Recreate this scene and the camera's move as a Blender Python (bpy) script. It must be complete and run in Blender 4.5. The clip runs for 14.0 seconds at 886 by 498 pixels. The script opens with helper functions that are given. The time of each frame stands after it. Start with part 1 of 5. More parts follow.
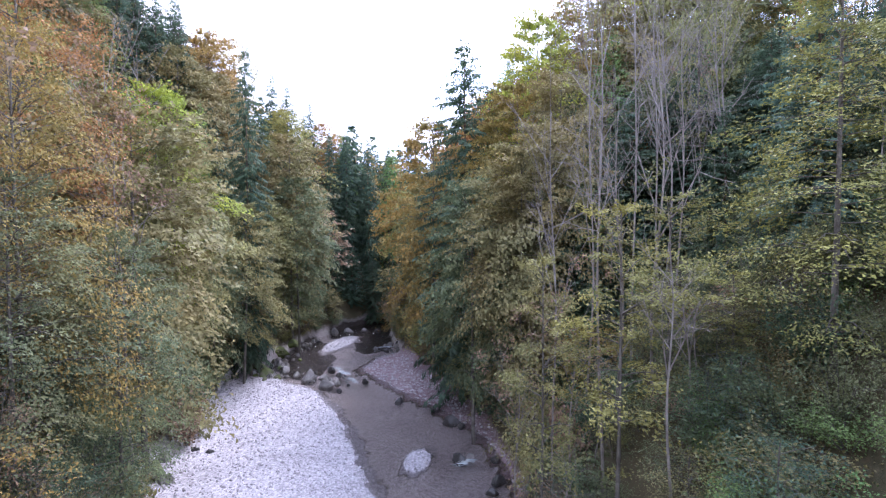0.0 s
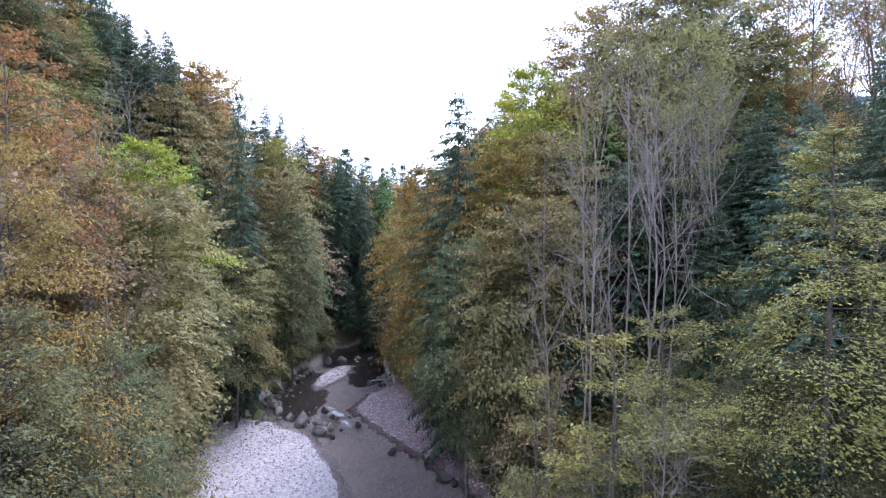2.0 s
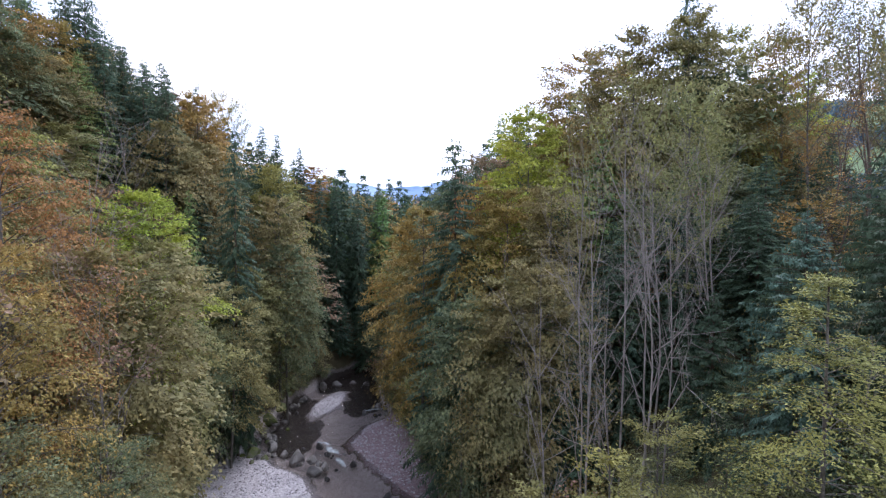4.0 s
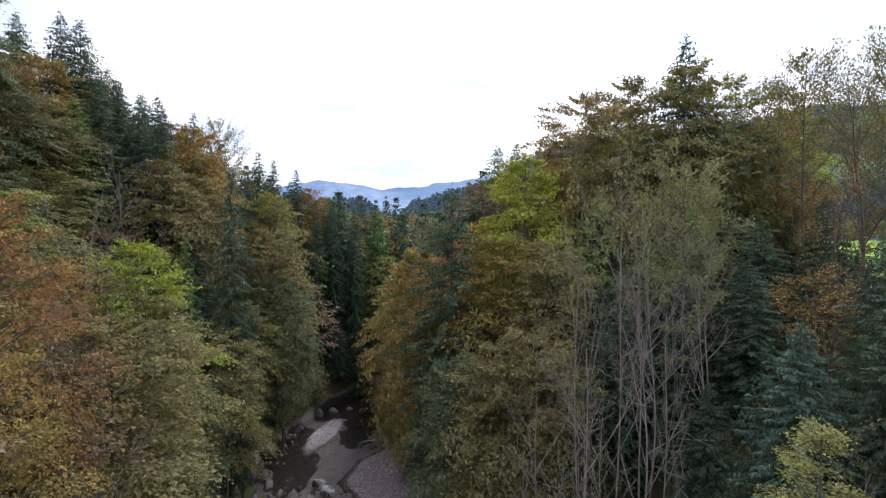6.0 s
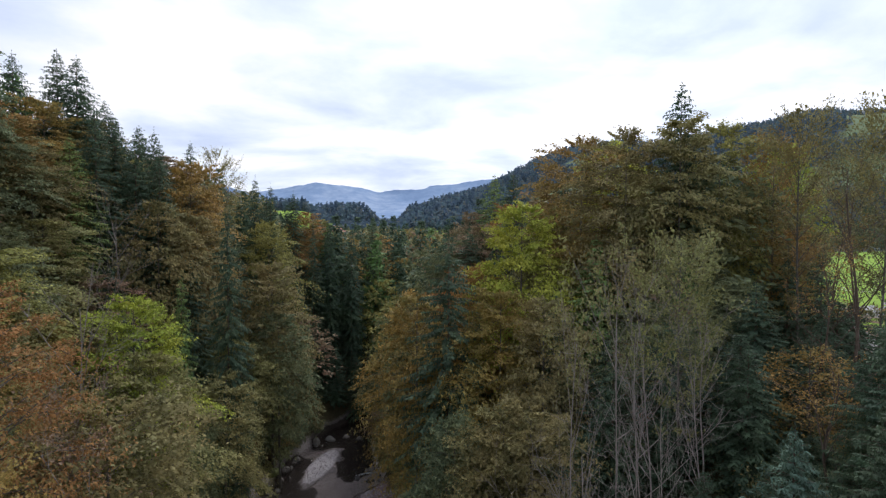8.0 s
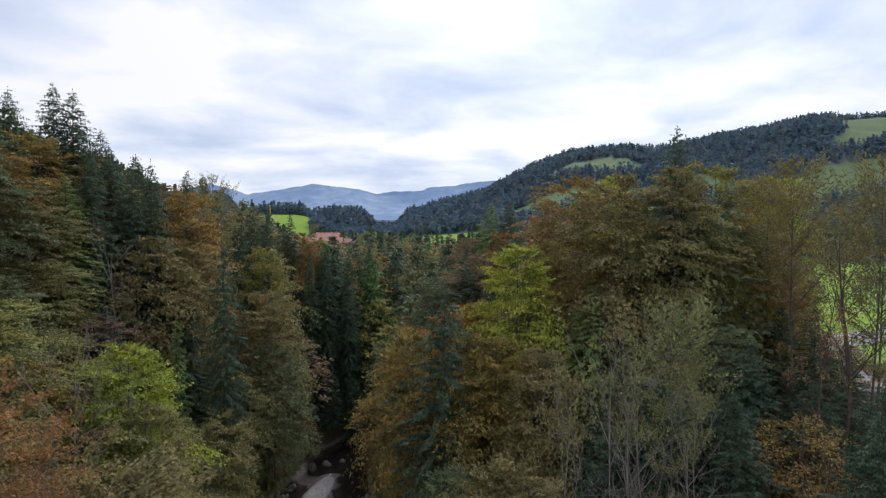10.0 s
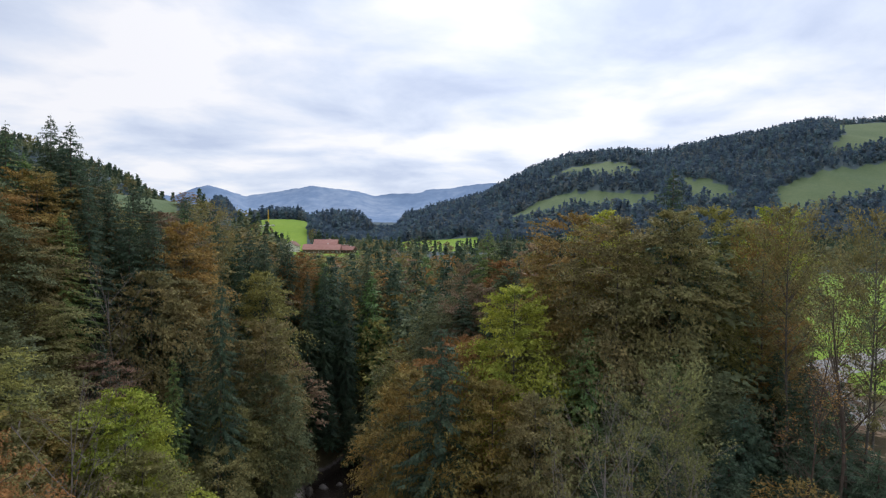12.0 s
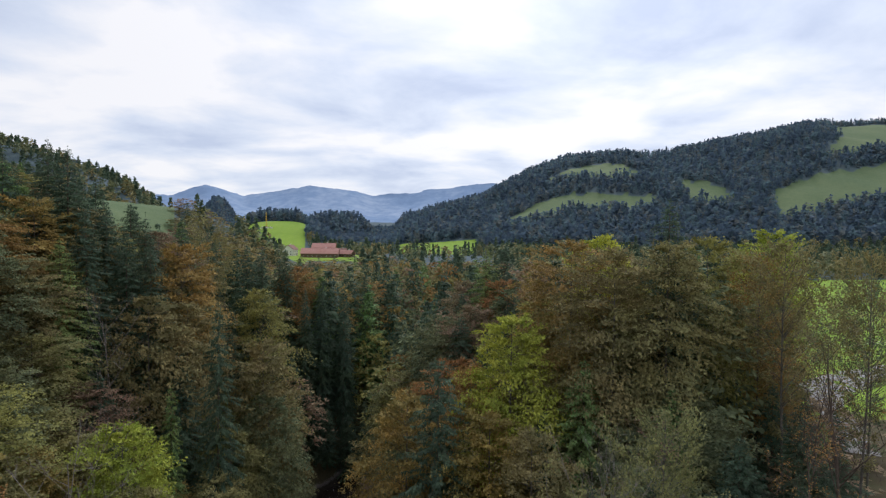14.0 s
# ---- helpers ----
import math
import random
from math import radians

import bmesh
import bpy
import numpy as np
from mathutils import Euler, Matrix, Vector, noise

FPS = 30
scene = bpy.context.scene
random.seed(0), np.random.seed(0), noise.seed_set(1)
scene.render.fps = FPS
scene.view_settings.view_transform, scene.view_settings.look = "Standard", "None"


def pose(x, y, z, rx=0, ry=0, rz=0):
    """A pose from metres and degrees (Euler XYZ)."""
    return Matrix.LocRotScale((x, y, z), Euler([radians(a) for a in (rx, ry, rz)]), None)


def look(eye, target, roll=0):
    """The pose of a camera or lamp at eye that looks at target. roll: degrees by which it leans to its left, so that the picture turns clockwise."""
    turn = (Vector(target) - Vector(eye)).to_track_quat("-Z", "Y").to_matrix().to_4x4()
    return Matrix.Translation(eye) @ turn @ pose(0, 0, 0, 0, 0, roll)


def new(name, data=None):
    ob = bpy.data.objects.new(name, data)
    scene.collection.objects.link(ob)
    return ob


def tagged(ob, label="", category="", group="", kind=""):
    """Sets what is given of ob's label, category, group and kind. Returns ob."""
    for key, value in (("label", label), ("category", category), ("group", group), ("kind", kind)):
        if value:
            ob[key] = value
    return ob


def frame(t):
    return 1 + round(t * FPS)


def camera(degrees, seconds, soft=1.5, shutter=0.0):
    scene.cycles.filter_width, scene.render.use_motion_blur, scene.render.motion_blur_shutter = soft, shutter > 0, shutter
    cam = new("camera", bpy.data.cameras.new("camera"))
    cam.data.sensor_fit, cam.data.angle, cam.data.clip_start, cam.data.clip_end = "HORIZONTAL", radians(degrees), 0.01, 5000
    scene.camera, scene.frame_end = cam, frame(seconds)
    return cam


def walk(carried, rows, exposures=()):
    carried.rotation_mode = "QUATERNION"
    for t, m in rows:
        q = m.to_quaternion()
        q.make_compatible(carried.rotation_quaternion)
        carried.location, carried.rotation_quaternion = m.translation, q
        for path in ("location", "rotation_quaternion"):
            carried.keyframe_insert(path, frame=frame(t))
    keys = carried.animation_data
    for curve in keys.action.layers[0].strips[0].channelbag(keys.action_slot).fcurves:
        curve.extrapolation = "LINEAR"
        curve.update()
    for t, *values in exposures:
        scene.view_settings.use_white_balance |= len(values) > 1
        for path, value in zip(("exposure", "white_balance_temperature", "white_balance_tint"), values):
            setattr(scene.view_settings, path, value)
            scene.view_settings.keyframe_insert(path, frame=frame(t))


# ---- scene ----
cam = camera(82.2, 14.0, soft=1.25)
METRES, EYE, TILT, LEAN, TURN = 42.0, 23.0, -2.2, 0.3, 0.0
ROWS = [
    (0.0, 0.0, 0.0, 0.0, -0.0, -0.0, 0.0),
    (0.5, 0.0019, -0.0004, 0.046, -0.19, 0.02, -0.05),
    (1.0, 0.0022, -0.0003, 0.0915, -0.39, -0.0, -0.1),
    (1.5, 0.0023, -0.0001, 0.1319, -0.53, 0.0, -0.17),
    (2.0, 0.0002, 0.0001, 0.1667, -0.68, -0.02, -0.19),
    (2.5, -0.0021, 0.0004, 0.2037, -0.81, -0.05, -0.26),
    (3.0, -0.0028, 0.0002, 0.2416, -0.95, -0.04, -0.36),
    (5.5, -0.0007, -0.0, 0.4317, -1.4, -0.05, -0.58),
    (6.0, -0.0019, -0.0004, 0.4714, -1.5, -0.01, -0.62),
    (6.5, -0.0029, -0.001, 0.512, -1.58, 0.02, -0.64),
    (7.0, -0.0028, -0.0019, 0.5512, -1.62, 0.04, -0.58),
    (7.5, -0.0018, -0.0019, 0.5892, -1.69, 0.13, -0.58),
    (8.0, -0.0006, -0.0025, 0.6253, -1.77, 0.18, -0.58),
    (10.5, 0.0048, -0.0073, 0.7966, -2.07, 0.33, -0.76),
    (11.0, 0.0054, -0.0088, 0.8281, -2.11, 0.38, -0.79),
    (11.5, 0.0053, -0.0112, 0.8646, -2.16, 0.45, -0.81),
    (12.0, 0.0059, -0.0115, 0.8948, -2.22, 0.48, -0.84),
    (12.5, 0.0069, -0.0125, 0.9242, -2.27, 0.47, -0.87),
    (13.0, 0.0071, -0.0147, 0.9508, -2.33, 0.48, -0.9),
    (13.5, 0.007, -0.0154, 0.9738, -2.37, 0.47, -0.89),
    (14.0, 0.0071, -0.0159, 0.9993, -2.42, 0.43, -0.94),
]
walk(
    cam,
    [(t, pose(0, 0, EYE, TILT, LEAN, TURN) @ pose(METRES * x, METRES * y, METRES * z, 90 + pitch, roll, yaw)) for t, x, y, z, yaw, pitch, roll in ROWS],
    exposures=[(0.0, 1.90, 5480, 24), (3.0, 1.32, 5560, 20), (5.5, 0.66, 6180, 14), (8.0, 0.16, 6340, 12), (14.0, -0.08, 6440, 11)],
)

# ---- sky and sun ----
SUN_AZ, SUN_EL = radians(20), radians(46)


def make_world():
    w = bpy.data.worlds.new("overcast_sky")
    scene.world = w
    w.use_nodes = True
    nt = w.node_tree
    n, l = nt.nodes, nt.links
    n.clear()

    def math_node(op, a, b=None):
        m = n.new("ShaderNodeMath")
        m.operation = op
        for i, v in enumerate((a, b)):
            if v is None:
                continue
            if isinstance(v, (int, float)):
                m.inputs[i].default_value = v
            else:
                l.new(v, m.inputs[i])
        return m.outputs[0]

    tc = n.new("ShaderNodeTexCoord")
    sep = n.new("ShaderNodeSeparateXYZ")
    l.new(tc.outputs["Generated"], sep.inputs[0])
    up = math_node("ADD", math_node("MAXIMUM", sep.outputs[2], 0.0), 0.16)
    comb = n.new("ShaderNodeCombineXYZ")
    l.new(math_node("DIVIDE", sep.outputs[0], up), comb.inputs[0])
    l.new(math_node("DIVIDE", sep.outputs[1], up), comb.inputs[1])
    big = n.new("ShaderNodeTexNoise")
    big.inputs["Scale"].default_value, big.inputs["Detail"].default_value, big.inputs["Roughness"].default_value = 1.4, 7, 0.52
    big.inputs["Distortion"].default_value = 0.25
    stretch = n.new("ShaderNodeMapping")
    stretch.inputs["Scale"].default_value = (0.85, 0.95, 1)
    stretch.inputs["Location"].default_value = (3.3, 1.2, 0)
    l.new(comb.outputs[0], stretch.inputs[0])
    l.new(stretch.outputs[0], big.inputs["Vector"])
    ramp = n.new("ShaderNodeValToRGB")
    cr = ramp.color_ramp
    cr.elements[0].position, cr.elements[0].color = 0.35, (0.58, 0.66, 0.84, 1)
    cr.elements[1].position, cr.elements[1].color = 0.60, (1.0, 1.0, 1.03, 1)
    e = cr.elements.new(0.46)
    e.color = (0.74, 0.81, 0.95, 1)
    l.new(big.outputs["Fac"], ramp.inputs[0])
    # the veiled sun brightens the cloud round it
    aim = (math.sin(SUN_AZ) * math.cos(SUN_EL), math.cos(SUN_AZ) * math.cos(SUN_EL), math.sin(SUN_EL))
    dot = n.new("ShaderNodeVectorMath")
    dot.operation = "DOT_PRODUCT"
    l.new(tc.outputs["Generated"], dot.inputs[0])
    dot.inputs[1].default_value = aim
    glow = math_node("MULTIPLY", math_node("POWER", math_node("MAXIMUM", dot.outputs["Value"], 0.0), 7), 0.5)
    bright = math_node("ADD", glow, 1.03)
    scaled = n.new("ShaderNodeVectorMath")
    scaled.operation = "SCALE"
    l.new(ramp.outputs[0], scaled.inputs[0])
    l.new(bright, scaled.inputs["Scale"])
    sky = n.new("ShaderNodeTexSky")
    sky.sky_type, sky.sun_disc = "NISHITA", False
    sky.sun_elevation, sky.sun_rotation = SUN_EL, SUN_AZ
    dim = n.new("ShaderNodeVectorMath")
    dim.operation = "SCALE"
    dim.inputs["Scale"].default_value = 0.08
    l.new(sky.outputs[0], dim.inputs[0])
    mix = n.new("ShaderNodeMixRGB")
    mix.inputs[0].default_value = 0.9
    l.new(dim.outputs[0], mix.inputs[1])
    l.new(scaled.outputs[0], mix.inputs[2])
    bg = n.new("ShaderNodeBackground")
    bg.inputs["Strength"].default_value = 1.0
    out = n.new("ShaderNodeOutputWorld")
    l.new(mix.outputs[0], bg.inputs[0])
    l.new(bg.outputs[0], out.inputs[0])
    lamp = bpy.data.lights.new("sun", "SUN")
    lamp.energy, lamp.angle, lamp.color = 1.5, radians(20), (1.0, 0.95, 0.88)
    ob = new("sun", lamp)
    ob.matrix_world = look((300 * aim[0], 300 * aim[1], 300 * aim[2]), (0, 0, 0))


make_world()


# ---- materials ----
def shader(name):
    m = bpy.data.materials.new(name)
    m.use_nodes = True
    nt = m.node_tree
    return m, nt.nodes, nt.links, nt.nodes["Principled BSDF"]


def ramp_node(n, stops):
    r = n.new("ShaderNodeValToRGB")
    els = r.color_ramp.elements
    els[0].position, els[0].color = stops[0][0], (*stops[0][1], 1)
    els[1].position, els[1].color = stops[-1][0], (*stops[-1][1], 1)
    for p, c in stops[1:-1]:
        els.new(p).color = (*c, 1)
    return r


def noise_node(n, l, scale, detail=4, vec=None, rough=0.55):
    t = n.new("ShaderNodeTexNoise")
    t.inputs["Scale"].default_value, t.inputs["Detail"].default_value, t.inputs["Roughness"].default_value = scale, detail, rough
    if vec is not None:
        l.new(vec, t.inputs["Vector"])
    return t


def surface(name, stops, scale, roughness=0.9, fine=8.0, bump=0.3, bump_scale=None, mix=0.35, spec=0.3):
    """A rough surface: colours by a broad noise, broken by a fine one, with relief."""
    m, n, l, p = shader(name)
    geo = n.new("ShaderNodeNewGeometry")
    a = noise_node(n, l, scale, 6, geo.outputs["Position"])
    b = noise_node(n, l, scale * fine, 5, geo.outputs["Position"], 0.7)
    add = n.new("ShaderNodeMixRGB")
    add.inputs[0].default_value = mix
    l.new(a.outputs["Fac"], add.inputs[1])
    l.new(b.outputs["Fac"], add.inputs[2])
    r = ramp_node(n, stops)
    l.new(add.outputs[0], r.inputs[0])
    l.new(r.outputs[0], p.inputs["Base Color"])
    p.inputs["Roughness"].default_value = roughness
    p.inputs["Specular IOR Level"].default_value = spec
    bm = n.new("ShaderNodeBump")
    bm.inputs["Strength"].default_value = bump
    bm.inputs["Distance"].default_value = 0.1
    c = noise_node(n, l, bump_scale or scale * fine, 4, geo.outputs["Position"])
    l.new(c.outputs["Fac"], bm.inputs["Height"])
    l.new(bm.outputs[0], p.inputs["Normal"])
    return m


def leaf(name, main, other, patch=0.35, light=0.28, vary=0.26, gloss=0.12):
    """Foliage: each leaf its own shade, patches of a second colour over the crown, each plant a little different."""
    m, n, l, p = shader(name)
    geo = n.new("ShaderNodeNewGeometry")
    info = n.new("ShaderNodeObjectInfo")
    tc = n.new("ShaderNodeTexCoord")
    patchy = noise_node(n, l, 0.22, 3, geo.outputs["Position"])
    pr = ramp_node(n, [(0.42 - 0.2 * patch, (0, 0, 0)), (0.75 - 0.2 * patch, (1, 1, 1))])
    l.new(patchy.outputs["Fac"], pr.inputs[0])
    mix = n.new("ShaderNodeMixRGB")
    mix.inputs[1].default_value, mix.inputs[2].default_value = (*main, 1), (*other, 1)
    l.new(pr.outputs[0], mix.inputs[0])
    hsv = n.new("ShaderNodeHueSaturation")
    l.new(mix.outputs[0], hsv.inputs["Color"])
    val = n.new("ShaderNodeMapRange")
    val.inputs["To Min"].default_value, val.inputs["To Max"].default_value = 1 - vary, 1 + 1.1 * vary
    l.new(geo.outputs["Random Per Island"], val.inputs["Value"])
    clump = noise_node(n, l, 0.75, 3, geo.outputs["Position"])
    tuft = n.new("ShaderNodeMapRange")
    tuft.inputs["From Min"].default_value, tuft.inputs["From Max"].default_value = 0.32, 0.68
    tuft.inputs["To Min"].default_value, tuft.inputs["To Max"].default_value = 1 - 1.2 * vary, 1 + 1.3 * vary
    l.new(clump.outputs["Fac"], tuft.inputs["Value"])
    both = n.new("ShaderNodeMath")
    both.operation = "MULTIPLY"
    l.new(val.outputs[0], both.inputs[0])
    l.new(tuft.outputs[0], both.inputs[1])
    l.new(both.outputs[0], hsv.inputs["Value"])
    hue = n.new("ShaderNodeMapRange")
    hue.inputs["To Min"].default_value, hue.inputs["To Max"].default_value = 0.482, 0.514
    l.new(info.outputs["Random"], hue.inputs["Value"])
    l.new(hue.outputs[0], hsv.inputs["Hue"])
    l.new(hsv.outputs[0], p.inputs["Base Color"])
    p.inputs["Roughness"].default_value = 0.6
    p.inputs["Specular IOR Level"].default_value = gloss
    tr = n.new("ShaderNodeBsdfTranslucent")
    l.new(hsv.outputs[0], tr.inputs["Color"])
    ms = n.new("ShaderNodeMixShader")
    ms.inputs[0].default_value = light
    l.new(p.outputs[0], ms.inputs[1])
    l.new(tr.outputs[0], ms.inputs[2])
    l.new(ms.outputs[0], n["Material Output"].inputs["Surface"])
    return m


LEAF = {
    "olive": leaf("olive_leaves", (0.217, 0.215, 0.096), (0.279, 0.240, 0.096)),
    "green": leaf("green_leaves", (0.142, 0.186, 0.105), (0.207, 0.221, 0.105)),
    "yellow_green": leaf("yellow_green_leaves", (0.312, 0.298, 0.088), (0.232, 0.240, 0.088)),
    "lime": leaf("lime_leaves", (0.275, 0.349, 0.064), (0.380, 0.404, 0.068)),
    "yellow": leaf("yellow_leaves", (0.504, 0.472, 0.068), (0.349, 0.374, 0.068)),
    "ochre": leaf("ochre_leaves", (0.364, 0.241, 0.078), (0.249, 0.207, 0.074)),
    "rust": leaf("rust_leaves", (0.355, 0.198, 0.07), (0.3, 0.2, 0.074)),
    "brown": leaf("brown_leaves", (0.291, 0.192, 0.136), (0.242, 0.192, 0.115)),
    "pale": leaf("pale_leaves", (0.218, 0.221, 0.100), (0.269, 0.254, 0.095)),
    "dark": leaf("dark_needles", (0.071, 0.116, 0.078), (0.095, 0.137, 0.080), light=0.34, gloss=0.2),
    "blue": leaf("blue_green_needles", (0.105, 0.172, 0.138), (0.12, 0.185, 0.13), light=0.25, gloss=0.16),
    "larch": leaf("light_green_needles", (0.158, 0.251, 0.096), (0.203, 0.264, 0.091), light=0.3),
    # far-hill foliage: bluish haze is mixed into these leaf and needle colours
    "hill": leaf("hazed_hill_leaves", (0.112, 0.178, 0.220), (0.141, 0.197, 0.215), light=0.5, vary=0.09, gloss=0.08),
    "hazed_brown": leaf("hazed_hill_autumn_leaves", (0.142, 0.175, 0.182), (0.162, 0.179, 0.171), light=0.5, vary=0.09, gloss=0.08),
    "hazed_dark": leaf("hazed_hill_needles", (0.083, 0.138, 0.185), (0.103, 0.153, 0.185), light=0.5, vary=0.09, gloss=0.08),
}
BARK = surface("grey_bark", [(0.3, (0.07, 0.06, 0.05)), (0.55, (0.15, 0.135, 0.115)), (0.75, (0.26, 0.24, 0.215))], 1.6, 0.9, 6, 0.5)
DARK_BARK = surface("brown_bark", [(0.3, (0.06, 0.045, 0.035)), (0.7, (0.17, 0.13, 0.10))], 2.0, 0.92, 6, 0.5)
TWIG = surface("grey_twigs", [(0.3, (0.12, 0.103, 0.092)), (0.7, (0.35, 0.315, 0.285))], 1.2, 0.85, 6, 0.1)


def ground_material():
    """Forest floor, with gravel, wet gravel, deep pool bed, meadow and pasture laid over it where the land has them,
    and a haze-blue tint on far slopes.
    """
    m, n, l, p = shader("ravine_ground")
    geo = n.new("ShaderNodeNewGeometry")
    pos = geo.outputs["Position"]
    fine = noise_node(n, l, 3.0, 7, pos, 0.8)
    broad = noise_node(n, l, 0.16, 5, pos, 0.6)
    wide = noise_node(n, l, 0.012, 5, pos, 0.6)
    stones = n.new("ShaderNodeTexVoronoi")
    stones.inputs["Scale"].default_value = 6.0
    l.new(pos, stones.inputs["Vector"])

    def blend(a, b, k):
        x = n.new("ShaderNodeMixRGB")
        x.inputs[0].default_value = k
        l.new(a, x.inputs[1])
        l.new(b, x.inputs[2])
        return x.outputs[0]

    def tint(fac, stops):
        r = ramp_node(n, stops)
        l.new(fac, r.inputs[0])
        return r.outputs[0]

    near_fac = blend(broad.outputs["Fac"], fine.outputs["Fac"], 0.5)
    wide_fac = blend(wide.outputs["Fac"], broad.outputs["Fac"], 0.45)
    stone_fac = blend(near_fac, stones.outputs["Color"], 0.44)
    colour = tint(near_fac, [(0.35, (0.05, 0.05, 0.026)), (0.5, (0.10, 0.08, 0.045)), (0.65, (0.075, 0.095, 0.035))])
    covers = [
        # far: forest floor with the bluish haze of distance painted into its colour
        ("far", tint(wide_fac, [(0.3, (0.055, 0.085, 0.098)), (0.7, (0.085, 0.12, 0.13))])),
        ("bed", tint(stone_fac, [(0.3, (0.30, 0.262, 0.252)), (0.5, (0.50, 0.45, 0.435)), (0.7, (0.66, 0.60, 0.585))])),
        ("silt", tint(stone_fac, [(0.30, (0.15, 0.10, 0.105)), (0.5, (0.25, 0.18, 0.185)), (0.72, (0.38, 0.305, 0.32))])),
        ("gravel", tint(stone_fac, [(0.26, (0.17, 0.158, 0.162)), (0.48, (0.365, 0.34, 0.352)), (0.74, (0.58, 0.545, 0.56))])),
        ("pool", tint(stone_fac, [(0.3, (0.022, 0.017, 0.013)), (0.7, (0.06, 0.046, 0.038))])),
        ("meadow", tint(wide_fac, [(0.3, (0.15, 0.26, 0.026)), (0.5, (0.195, 0.31, 0.03)), (0.7, (0.25, 0.345, 0.042))])),
        ("pasture", tint(wide_fac, [(0.35, (0.085, 0.135, 0.062)), (0.65, (0.13, 0.175, 0.08))])),
    ]
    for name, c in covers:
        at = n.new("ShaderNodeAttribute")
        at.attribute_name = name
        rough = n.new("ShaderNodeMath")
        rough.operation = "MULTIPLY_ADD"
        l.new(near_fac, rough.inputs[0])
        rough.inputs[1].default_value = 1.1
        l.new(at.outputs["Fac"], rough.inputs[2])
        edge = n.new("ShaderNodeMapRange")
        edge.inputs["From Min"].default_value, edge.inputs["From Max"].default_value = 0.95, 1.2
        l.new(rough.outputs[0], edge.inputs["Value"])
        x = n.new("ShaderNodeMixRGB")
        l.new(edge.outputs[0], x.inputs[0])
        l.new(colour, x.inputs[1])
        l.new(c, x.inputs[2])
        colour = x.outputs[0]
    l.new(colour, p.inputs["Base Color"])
    p.inputs["Roughness"].default_value = 0.9
    p.inputs["Specular IOR Level"].default_value = 0.25
    bm = n.new("ShaderNodeBump")
    bm.inputs["Strength"].default_value, bm.inputs["Distance"].default_value = 0.6, 0.15
    l.new(stone_fac, bm.inputs["Height"])
    l.new(bm.outputs[0], p.inputs["Normal"])
    return m


GROUND = ground_material()


# ---- the lie of the land ----
# the stream's middle line: x, y, half the width of its bed
COURSE = np.array([(-4, -400, 9), (-4, -20, 9), (-5, 15, 10), (-7, 28, 12), (-11, 45, 18), (-13, 60, 18), (-18, 80, 17), (-20, 100, 12), (-20.5, 116, 8.5), (-19.5, 128, 6), (-12, 146, 4), (4, 176, 4), (10, 230, 4), (4, 300, 4), (-30, 420, 4)], float)
RIGHT_HILL = np.array([(-0.09, 36), (-0.06, 54), (-0.035, 102), (0.115, 162), (0.205, 236), (0.293, 286), (0.452, 294), (0.567, 329), (0.8, 399), (0.937, 399), (1.4, 374)], float)
LEFT_RIDGE = np.array([(-1.6, 200), (-0.9, 172), (-0.7, 144), (-0.59, 121), (-0.52, 97), (-0.46, 30)], float)


def smooth(a):
    a = np.clip(a, 0, 1)
    return a * a * (3 - 2 * a)


def wave(x, y, size, seed=0.0):
    """A cheap rolling unevenness, about -1 to 1."""
    a, b = x / size, y / size
    return 0.5 * np.sin(2.1 * a + 1.3 * b + seed) * np.cos(1.7 * b - 0.6 * a + 2.3 * seed) + 0.3 * np.sin(4.3 * a - 2.9 * b + 1.7 * seed) + 0.2 * np.cos(7.7 * b + 5.9 * a + seed)


def bank(x, y):
    """Metres outside the stream's bed (negative inside), and the side: -1 left, 1 right."""
    best = np.full(x.shape, 1e9)
    side = np.ones(x.shape)
    for (x0, y0, w0), (x1, y1, w1) in zip(COURSE[:-1], COURSE[1:]):
        dx, dy = x1 - x0, y1 - y0
        k = np.clip(((x - x0) * dx + (y - y0) * dy) / (dx * dx + dy * dy), 0, 1)
        ex, ey = x - x0 - k * dx, y - y0 - k * dy
        d = np.hypot(ex, ey) - (w0 + k * (w1 - w0))
        s = np.where(dx * ey - dy * ex > 0, -1.0, 1.0)
        near = d < best
        best, side = np.where(near, d, best), np.where(near, s, side)
    return best, side


def water_z(y):
    return -0.5 - 0.02 * (np.clip(y, -20, 150) - 45)


def blob(x, y, cx, cy, rx, ry, turn=0.0):
    """About 1 in the middle of an oval, 0 at its rim, negative outside."""
    c, s = math.cos(radians(turn)), math.sin(radians(turn))
    a, b = (x - cx) * c + (y - cy) * s, -(x - cx) * s + (y - cy) * c
    return 1 - np.hypot(a / rx, b / ry)


